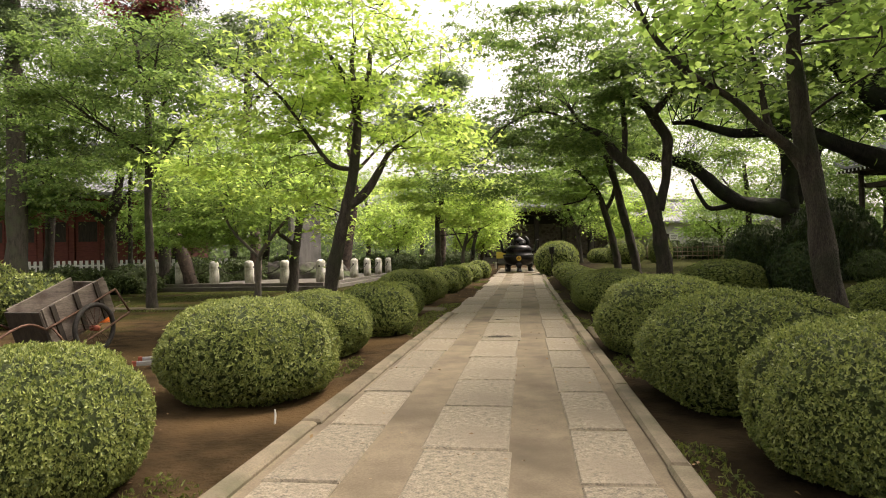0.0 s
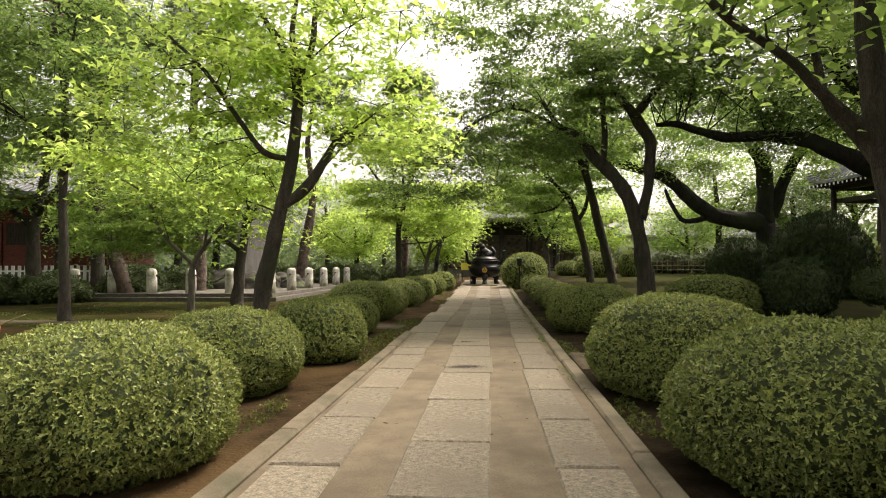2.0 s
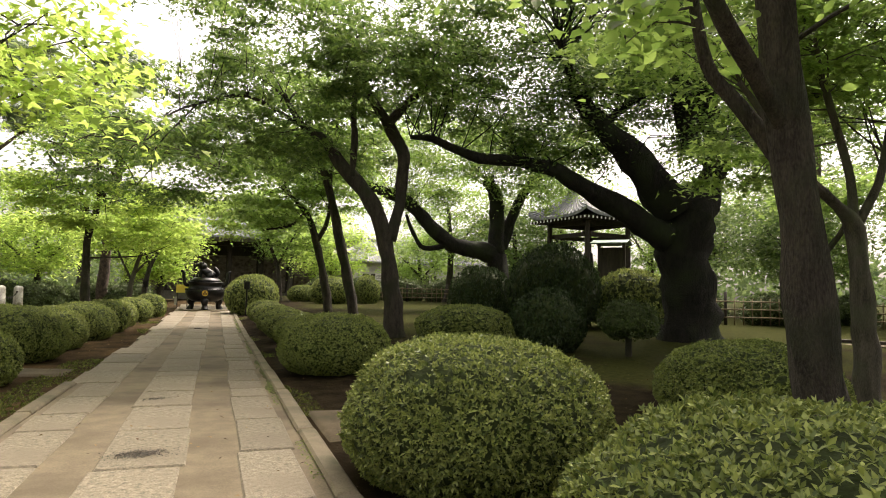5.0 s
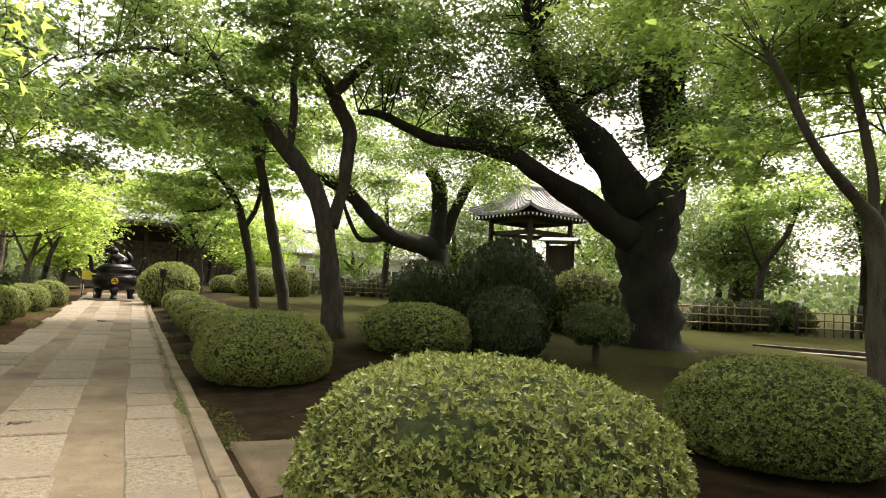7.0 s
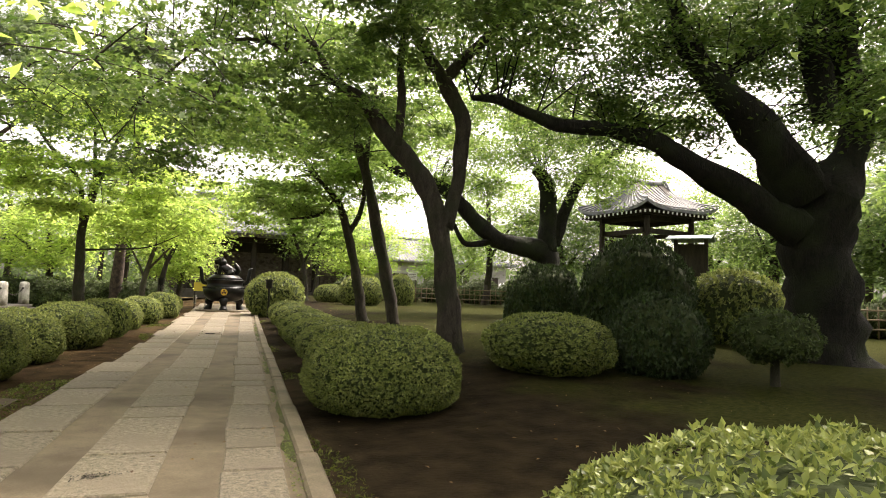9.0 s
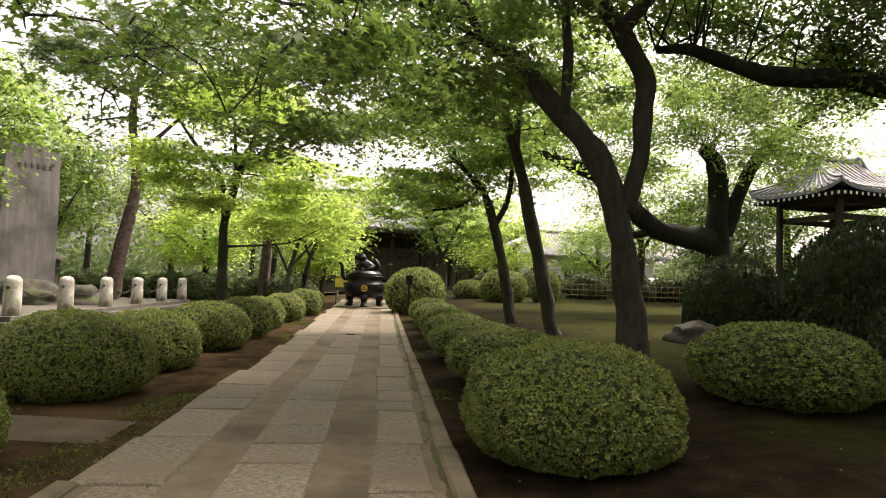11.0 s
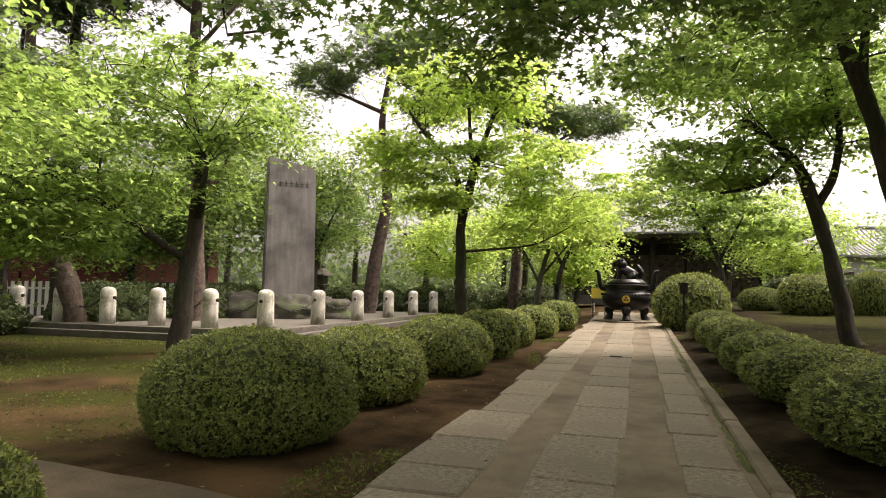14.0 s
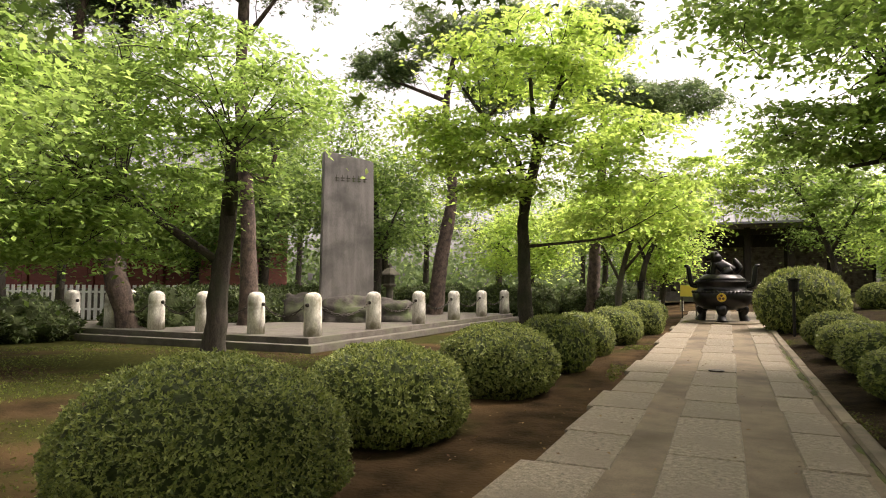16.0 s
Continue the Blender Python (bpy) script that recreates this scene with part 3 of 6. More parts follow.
AZALEA = [bush_meshes(20 + i, 13500, 0.0185, 2.25, "box") for i in range(3)]
AZALEA_GAP = [bush_meshes(24, 13500, 0.0185, 2.25, "box", hole=(-0.309, -0.236, 0.437))]
AZALEA_MID = [bush_meshes(26 + i, 5600, 0.027, 2.25, "box") for i in range(2)]
AZALEA_FAR = [bush_meshes(30 + i, 2100, 0.04, 2.25, "box") for i in range(2)]
CAMELLIA = [bush_meshes(40 + i, 2400, 0.04, 2.15, "camellia", 0.1) for i in range(2)]
HEDGE = [bush_meshes(50 + i, 900, 0.055, 2.0, "evergreen", 0.22) for i in range(2)]
LOOSE = [bush_meshes(60 + i, 1800, 0.045, 1.9, "box", 0.3) for i in range(2)]
stem_mesh = tubes("stem", [([(0, 0, -0.05), (0.01, 0.0, 0.14), (0.05, 0.02, 0.3)], [0.03, 0.024, 0.012]), ([(0.05, -0.03, -0.05), (-0.04, -0.05, 0.12), (-0.13, -0.08, 0.28)], [0.022, 0.018, 0.01]), ([(-0.05, 0.05, -0.05), (0.03, 0.1, 0.12), (0.1, 0.16, 0.28)], [0.02, 0.016, 0.01])])
stem_mesh.materials.append(M["bark"])
bush_count = 0


def bush(x, y, width, height, kinds=AZALEA, label="rounded clipped azalea bush on bare soil", group="clipped bushes along the path", deep=1.02, lift=0.0):
    global bush_count
    coat, core = kinds[bush_count % len(kinds)]
    s = Matrix.Diagonal((width, width * deep, height / 0.555, 1))
    ob = thing("clipped_bush", pose(x, y, G(x, y) - 0.05 + lift, 0, 0, bush_count * 67 % 360 if deep == 1 else (bush_count % 2) * 180) @ s, label, "bush", group)
    part("leaves", coat, "box", ob)
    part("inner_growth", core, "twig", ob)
    part("stem", stem_mesh, "bark", ob)
    bush_count += 1
    return ob


for b in ((-2.56, -1.2, 1.12, 0.8), (-2.46, 1.3, 1.58, 0.88), (-2.7, 3.75, 1.48, 0.81), (-3.02, 12.2, 1.66, 0.9)):
    bush(*b)
for b in ((-2.38, 5.92, 1.36, 0.82), (-2.64, 9.2, 1.05, 0.7), (-2.95, 14.3, 1.46, 0.82), (-2.81, 17.0, 1.5, 0.86)):
    bush(*b, AZALEA_MID)
for b in ((2.06, -0.5, 1.36, 0.85), (1.96, 1.3, 1.74, 0.92), (1.94, 9.7, 1.68, 0.86)):
    bush(*b)
with_gap = bush(1.9, 3.98, 1.76, 0.95, AZALEA_GAP, "large rounded clipped azalea bush with a small hole in its top")
with_gap.matrix_world = pose(1.9, 3.98, G(1.9, 3.98) - 0.05) @ Matrix.Diagonal((1.76, 1.76 * 1.02, 0.95 / 0.555, 1))
for b in ((2.15, 13.2, 1.7, 0.64), (2.06, 15.6, 1.58, 0.6)):
    bush(*b, AZALEA_MID)
for b in ((-2.66, 19.3, 1.25, 0.84), (-2.72, 21.5, 1.28, 0.78), (-2.5, 24.0, 1.28, 0.78), (-2.2, 26.5, 1.2, 0.84), (-2.6, 31.5, 1.3, 0.7),
          (2.0, 17.9, 1.4, 0.6), (2.0, 19.9, 1.35, 0.6), (1.95, 21.9, 1.3, 0.62), (1.9, 24.2, 1.25, 0.66)):
    bush(*b, AZALEA_FAR)
bush(4.65, 11.1, 1.78, 0.78, AZALEA_MID, label="low clipped azalea bush among bare soil and moss", group="clipped bushes by the trees")
bush(5.3, 4.95, 1.74, 0.82, label="low clipped azalea bush among bare soil and moss", group="clipped bushes by the trees")
bush(1.66, 28.2, 2.1, 1.6, AZALEA_FAR, "tall round clipped bush beside the bronze burner", "tall clipped bushes", 1)
bush(5.4, 30.5, 1.9, 1.25, AZALEA_FAR, "tall round clipped bush on open ground", "tall clipped bushes", 1)
bush(7.3, 31.0, 1.2, 1.35, AZALEA_FAR, "tall round clipped bush on open ground", "tall clipped bushes", 1)
bush(4.4, 33.0, 1.5, 0.8, AZALEA_FAR, "low round clipped bush on open ground", "low clipped bushes", 1)
DARK = "dark glossy camellia shrub clipped into a ball"
bush(7.3, 16.6, 1.75, 1.55, CAMELLIA, DARK, "camellia shrubs", 1)
bush(8.75, 15.0, 2.3, 2.15, CAMELLIA, DARK, "camellia shrubs", 1)
bush(6.25, 10.8, 1.38, 1.12, CAMELLIA, DARK, "camellia shrubs", 1)
bush(11.0, 14.6, 2.2, 1.55, AZALEA_FAR, "broad round clipped shrub beside a wooden notice board", "tall clipped bushes", 1)
standard = bush(7.35, 9.75, 1.02, 0.62, HEDGE, "small clipped shrub on a bare stem", "tall clipped bushes", 1, 0.38)
part("bare_stem", tubes("stem", [([(0, 0, -0.48), (0.04, 0, -0.2), (0, 0, 0.2)], [0.07, 0.06, 0.05])], 8), "bark", standard)


# ---- trees ----
def tree(label, limbs, crowns, leaves, bark, seed, kind="plain", size=0.15, per=48, radius=0.56, flat=0.11, name="maple_tree", sides=10, category="tree", tilt=0.16, shift=(0, 0, 0), dense=1.75, layer=0.5):
    """limbs: lines of (x, y, z, r), the first one the trunk. crowns: (x, y, z, rx, ry, rz, sprays), filled with flat sprays of leaves on twigs."""
    r = np.random.default_rng(seed)
    dx, dy, dz = shift
    limbs = [[(x + dx, y + dy, z + dz, w) for x, y, z, w in line] for line in limbs]
    crowns = [(x + dx, y + dy, z + dz, *rest) for x, y, z, *rest in crowns]
    x0, y0 = limbs[0][0][:2]
    base = Vector((x0, y0, G(x0, y0) - 0.06))
    ob = thing(name, Matrix.Translation(base), label, category, "")
    joint = []
    for n, line in enumerate(limbs):
        pts = [Vector(p[:3]) - base for p in line]
        if n == 0:
            pts[0].z = -0.1
            flare = pts[0] + (pts[1] - pts[0]) * 0.18
            pts.insert(1, flare)
            radii = [line[0][3] * 1.7, line[0][3] * 1.08] + [p[3] for p in line[1:]]
        else:
            radii = [p[3] for p in line]
        part("trunk" if n == 0 else "limb", tubes("trunk", [(pts, radii)], sides if n == 0 else 8, 0.35), bark, ob)
        for a, b, ra, rb in zip(pts[1 if n == 0 else 0:], pts[2 if n == 0 else 1:], radii[1 if n == 0 else 0:], radii[2 if n == 0 else 1:]):
            for u in (0.25, 0.5, 0.75, 1):
                if (a + (b - a) * u).z > 1.4:
                    joint.append((a + (b - a) * u, ra + (rb - ra) * u))
    J = np.array([tuple(p) for p, _ in joint])
    twig, P, N, near_P, near_N = [], [], [], [], []
    for cx, cy, cz, rx, ry, rz, count, *hanging in crowns:
        C = np.array((cx, cy, cz)) - np.array(base)
        hubs = []
        for _ in range(int(count * (1.9 if hanging else dense))):
            d = r.normal(0, 1, 3)
            d /= np.linalg.norm(d)
            c = C + d * np.array((rx, ry, rz)) * r.uniform(0.3, 1.0) ** 0.6
            c += 0.55 * np.array(noise.noise_vector(Vector(c) * 0.9 + Vector((seed, 0, 0)))) * (rx, ry, rz)
            if layer:
                c[2] = round(c[2] / layer) * layer + r.normal(0, 0.07)
            start = J
            order = np.argsort(((start - c) ** 2).sum(1) + 0.6 * np.maximum(0, start[:, 2] - c[2]) ** 2)
            i = int(order[min(len(order) - 1, int(abs(r.normal(0, 2.5))))])
            a, thick = Vector(start[i]), min(joint[i][1] * 0.35, 0.018)
            if hubs and r.random() < 0.9:
                k = min(range(len(hubs)), key=lambda k: (hubs[k] - Vector(c)).length)
                if (hubs[k] - Vector(c)).length < (a - Vector(c)).length:
                    a, thick = hubs[k], 0.011
            end = Vector(c)
            mid = (a + end) / 2 + Vector((*r.normal(0, 0.16, 2), 0.12)) * (end - a).length
            twig.append(([a, mid, end], [thick, thick * 0.65, 0.004]))
            hubs.append(end)
            n = int((52 if hanging else per) * r.uniform(0.6, 1.4))
            q = r.normal(0, 1, (n, 3)) * np.array((0.55, 0.55, 0.55 * flat)) * radius * r.uniform(0.7, 1.25)
            lean = r.normal(0, tilt, 2)
            q[:, 2] += q[:, 0] * lean[0] + q[:, 1] * lean[1] - 0.25 * (q[:, 0] ** 2 + q[:, 1] ** 2) / radius
            (near_P if hanging else P).append(c + q)
            (near_N if hanging else N).append(np.tile(np.array((-lean[0] + d[0] * 0.25, -lean[1] + d[1] * 0.25, 1.0)), (n, 1)))
    tagged(part("branchwork", tubes("branches", twig, 3, 0, 2), bark, ob), kind="stuff")
    tagged(part("crown", leaf_mesh("crown", kind, np.concatenate(P), np.concatenate(N), size, r, 0.45), leaves, ob), kind="stuff")
    if near_P:
        # darker cherry leaf colour stands in for sprays seen dark against the sky
        tagged(part("hanging_spray", leaf_mesh("spray", "star", np.concatenate(near_P), np.concatenate(near_N), 0.046, r, 0.4), "cherry", ob, "low sprays of pointed five-lobed leaves"), kind="stuff")
    return ob


BRIGHT = "young maple with fresh yellow-green leaves on mossy ground"
GREEN = "Japanese maple with dark trunk and layered green foliage"
# beside the path, on the side of the stone monument
tree(BRIGHT, [[(-3.2, 5.8, 0, 0.125), (-3.12, 5.8, 0.69, 0.115), (-2.98, 5.8, 1.36, 0.107), (-2.84, 5.8, 1.94, 0.098), (-2.71, 5.8, 2.51, 0.082), (-2.63, 5.8, 3.16, 0.074), (-2.62, 5.8, 3.73, 0.066), (-2.8, 5.8, 4.2, 0.049), (-3.18, 5.8, 4.76, 0.033)],
      [(-2.82, 5.8, 2.02, 0.074), (-2.55, 5.92, 2.26, 0.074), (-2.31, 6.04, 2.66, 0.057), (-2.16, 6.16, 2.98, 0.041), (-1.93, 6.28, 3.17, 0.032)],
      [(-2.62, 5.8, 3.73, 0.057), (-2.41, 5.8, 4.18, 0.049), (-2.37, 5.8, 4.62, 0.033)],
      [(-2.68, 5.8, 2.67, 0.041), (-3.03, 5.7, 2.76, 0.041), (-3.32, 5.6, 3.15, 0.033), (-3.75, 5.5, 3.79, 0.025), (-4.28, 5.4, 4.32, 0.017)],
      [(-2.62, 5.8, 3.82, 0.049), (-2.68, 5.8, 4.4, 0.041), (-2.62, 5.8, 4.89, 0.025)]],
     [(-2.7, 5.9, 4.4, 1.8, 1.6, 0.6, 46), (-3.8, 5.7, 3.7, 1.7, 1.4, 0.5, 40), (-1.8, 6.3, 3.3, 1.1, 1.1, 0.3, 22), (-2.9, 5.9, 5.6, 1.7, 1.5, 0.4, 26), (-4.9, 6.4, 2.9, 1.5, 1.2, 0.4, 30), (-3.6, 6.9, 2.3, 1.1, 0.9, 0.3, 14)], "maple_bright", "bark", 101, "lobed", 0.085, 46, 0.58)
tree(GREEN, [[(-8.4, 17.2, 0, 0.19), (-8.3, 17.2, 1.35, 0.16), (-8.1, 17.2, 2.6, 0.13), (-7.9, 17.0, 3.9, 0.09)], [(-8.3, 17.2, 1.7, 0.08), (-9.3, 16.4, 2.6, 0.06), (-10.6, 16.0, 3.3, 0.03)], [(-8.1, 17.2, 2.5, 0.08), (-7.3, 16.4, 3.4, 0.04)]],
     [(-9.8, 16.2, 3.5, 2.4, 2.0, 1.2, 100), (-8.0, 16.6, 4.7, 2.1, 1.8, 1.0, 70), (-10.4, 15.4, 2.3, 1.9, 1.2, 0.6, 60), (-12.0, 16.3, 4.2, 2.0, 1.8, 1.2, 60), (-12.4, 16.6, 2.6, 1.8, 1.4, 0.7, 50)], "maple", "bark", 102, "plain", 0.115, 66, shift=(0.1, 0.5, 0))
tree("tall red pine with scaly reddish bark", [[(-11.9, 21.9, 0, 0.24), (-11.9, 21.8, 3, 0.2), (-12.1, 21.6, 6.5, 0.17), (-12.0, 21.6, 10.5, 0.12)], [(-12, 21.7, 4.6, 0.09), (-10.9, 21.2, 4.0, 0.07), (-10.5, 21.2, 4.7, 0.04)], [(-12, 21.6, 8, 0.08), (-10.2, 21.5, 9.5, 0.03)], [(-12, 21.6, 9, 0.08), (-14, 21, 10.5, 0.03)]],
     [(-11.5, 21.6, 10.6, 2.6, 2.4, 1.2, 90), (-10.4, 21.2, 5.3, 0.8, 0.8, 0.4, 14)], "needles", "bark_pine", 103, "needle", 0.16, 60, 0.4, 0.45, layer=0, name="pine_tree", shift=(0, 0.8, 0))
tree("leaning pine with rough grey bark beside the stone platform", [[(-12.7, 18.9, 0, 0.26), (-13.4, 18.6, 2.3, 0.21), (-13.9, 18.4, 4.2, 0.17), (-14.3, 18.3, 7, 0.13), (-14.2, 18.3, 9.5, 0.09)], [(-14.0, 18.4, 5, 0.08), (-12.6, 17.8, 6, 0.04)]],
     [(-14, 18.4, 9.6, 2.4, 2.2, 1.2, 70), (-12.6, 17.6, 6.3, 1.3, 1.2, 0.6, 26)], "needles", "bark_pine", 104, "needle", 0.16, 60, 0.4, 0.45, layer=0, name="pine_tree", shift=(-0.9, 1.6, 0))
tree("slender maple with thin forked stems", [[(-8.6, 15.3, 0, 0.09), (-8.6, 15.3, 0.9, 0.08), (-8.5, 15.3, 1.4, 0.06), (-7.9, 15.2, 2.1, 0.04), (-7.3, 15, 2.6, 0.02)], [(-8.5, 15.3, 1.2, 0.05), (-9.3, 15.1, 2.1, 0.035), (-9.6, 15, 3.1, 0.02)], [(-8.3, 15.3, 1.6, 0.04), (-8.2, 15.3, 2.6, 0.025), (-8.4, 15.2, 3.4, 0.015)]],
     [(-8.6, 15.0, 3.1, 1.7, 1.5, 0.8, 75)], "maple", "bark_pale", 105, "plain", 0.1, 54, shift=(1.35, -2.95, 0))
tree("tall thin maple with a bare straight trunk and wide flat layers", [[(-9.8, 11.4, 0, 0.12), (-9.9, 11.4, 2.5, 0.1), (-9.8, 11.3, 5, 0.08), (-10, 11.1, 7, 0.05)], [(-9.8, 11.3, 3.4, 0.05), (-8.4, 10.6, 4.6, 0.03)], [(-9.8, 11.3, 4.0, 0.05), (-11.4, 10.8, 5.2, 0.03)], [(-9.8, 11.3, 5.2, 0.045), (-8.8, 10.2, 6.6, 0.02)]],
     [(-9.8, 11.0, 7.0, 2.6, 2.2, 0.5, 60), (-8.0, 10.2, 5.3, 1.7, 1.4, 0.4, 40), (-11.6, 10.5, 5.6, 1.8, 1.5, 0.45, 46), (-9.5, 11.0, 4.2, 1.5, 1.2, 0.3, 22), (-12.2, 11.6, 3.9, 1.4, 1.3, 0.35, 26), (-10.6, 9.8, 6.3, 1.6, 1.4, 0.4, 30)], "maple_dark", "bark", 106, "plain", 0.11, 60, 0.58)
tree("old cedar with a thick straight trunk", [[(-17.6, 15.1, 0, 0.36), (-17.55, 15.1, 4, 0.32), (-17.5, 15.0, 9, 0.25), (-17.5, 15, 14, 0.12)]],
     [(-17.5, 15, 11, 2.6, 2.6, 3.0, 120)], "needles", "bark_pale", 107, "needle", 0.2, 70, 0.5, 0.6, layer=0, name="cedar_tree", shift=(-0.31, 0.9, 0))
tree("dark spreading maple in front of the red hall", [[(-17.0, 23.2, 0, 0.26), (-17.0, 23.1, 2.4, 0.22), (-16.6, 23, 4, 0.15), (-16.2, 23, 6, 0.08)], [(-17, 23.1, 2.6, 0.14), (-18.4, 22.6, 4, 0.08), (-19.6, 22, 5, 0.04)], [(-16.8, 23, 3.0, 0.1), (-15.4, 22.5, 4.4, 0.05)]],
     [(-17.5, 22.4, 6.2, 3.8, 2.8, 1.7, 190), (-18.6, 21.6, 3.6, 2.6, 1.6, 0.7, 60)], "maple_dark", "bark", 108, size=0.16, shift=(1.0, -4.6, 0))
tree("tall dark conifer with rust-red dying sprays near its top", [[(-15.6, 21.5, 0, 0.24), (-15.5, 21.5, 5, 0.18), (-15.5, 21.5, 10, 0.12), (-15.5, 21.5, 14, 0.05)], [(-15.5, 21.5, 9.6, 0.06), (-13.6, 21, 10.6, 0.03)], [(-15.5, 21.5, 8.4, 0.06), (-17.4, 21, 9.2, 0.03)]],
     [(-15.2, 21.3, 10.4, 2.4, 2.0, 1.6, 110), (-15.6, 21.4, 13.0, 1.6, 1.4, 1.2, 50)], "needles_dark", "bark", 113, "needle", 0.17, 60, 0.45, 0.45, name="conifer_tree", layer=0)
tree("slim maple with wine-red foliage among the conifers", [[(-16.6, 20.6, 0, 0.1), (-16.5, 20.6, 6, 0.07), (-15.9, 20.4, 11.2, 0.03)], [(-16.4, 20.6, 9, 0.04), (-14.6, 20.2, 11.6, 0.02)]],
     [(-15.6, 20.2, 11.7, 1.7, 1.2, 0.5, 40)], "maple_red", "bark", 114, "lobed", 0.12, 50, 0.42)
tree("young maple with yellow-green leaves and one red spray", [[(-3.15, 19.4, 0, 0.14), (-3.16, 19.4, 0.75, 0.128), (-3.19, 19.4, 1.59, 0.109), (-3.2, 19.4, 2.38, 0.099), (-3.02, 19.4, 3.27, 0.089), (-2.81, 19.4, 3.95, 0.059), (-2.51, 19.4, 4.82, 0.029)],
      [(-3.16, 19.4, 1.98, 0.032), (-2.52, 19.4, 2.02, 0.022), (-1.76, 19.5, 2.12, 0.015), (-1.11, 19.6, 2.45, 0.008)],
      [(-3.2, 19.4, 2.58, 0.06), (-3.33, 19.4, 3.59, 0.05), (-3.86, 19.4, 4.2, 0.041), (-4.31, 19.4, 4.82, 0.021)],
      [(-2.97, 19.4, 3.37, 0.049), (-3.02, 19.4, 4.07, 0.04), (-3.07, 19.4, 4.89, 0.03)]],
     [(-3.0, 19.4, 5.3, 1.5, 1.4, 0.7, 70), (-4.2, 19.2, 3.9, 1.2, 1.1, 0.35, 36), (-2.0, 19.6, 3.9, 1.3, 1.1, 0.4, 40), (-3.1, 19.0, 3.2, 1.8, 1.3, 0.3, 36), (-1.2, 19.8, 2.7, 0.9, 0.9, 0.25, 20)], "maple_bright", "bark", 109, "plain", 0.11, 54, 0.5)
tree("leaning pine with dark bark behind the monument", [[(-10.3, 30.2, 0, 0.3), (-10.0, 30.3, 2.4, 0.26), (-9.6, 30.4, 5.0, 0.2), (-9.9, 30.4, 8, 0.14), (-9.4, 30.4, 11, 0.08)], [(-9.7, 30.4, 6, 0.1), (-7.5, 30, 8.0, 0.05)], [(-9.8, 30.4, 8.4, 0.1), (-12.4, 30, 9.6, 0.04)]],
     [(-9.4, 30.4, 11, 2.6, 2.4, 0.9, 70), (-7.3, 30, 8.4, 1.5, 1.4, 0.5, 34), (-12.4, 30, 10, 1.5, 1.4, 0.5, 30)], "needles", "bark_pine", 110, "needle", 0.2, 60, 0.5, 0.4, layer=0, name="pine_tree", shift=(0, 0.8, 0))
tree("tall pine with layered needle pads", [[(-5.4, 36.5, 0, 0.28), (-5.2, 36.5, 4, 0.22), (-4.8, 36.5, 8, 0.16), (-5.0, 36.5, 12.5, 0.07)], [(-5, 36.5, 7.2, 0.1), (-2.4, 36.2, 8.6, 0.04)], [(-4.9, 36.5, 9, 0.09), (-7.4, 36.2, 10.4, 0.04)]],
     [(-5, 36.5, 12.6, 2.0, 1.9, 0.7, 50), (-2.2, 36.2, 8.9, 1.9, 1.6, 0.5, 44), (-7.4, 36.2, 10.7, 1.8, 1.6, 0.5, 40), (-4.6, 36, 9.6, 2.2, 1.8, 0.5, 40)], "needles", "bark_pine", 111, "needle", 0.22, 60, 0.5, 0.4, layer=0, name="pine_tree")
tree(BRIGHT, [[(-3.4, 29.6, 0, 0.12), (-3.3, 29.6, 1.4, 0.1), (-3.0, 29.6, 2.6, 0.07), (-2.6, 29.5, 3.6, 0.03)], [(-3.3, 29.6, 1.5, 0.06), (-3.9, 29.5, 2.8, 0.03)], [(-3.2, 29.6, 1.8, 0.05), (-2.2, 29.2, 2.9, 0.025)]],
     [(-2.8, 29.2, 3.6, 2.3, 1.9, 0.9, 130)], "maple_bright", "bark_pale", 112, size=0.16, shift=(0, 0.8, 0))
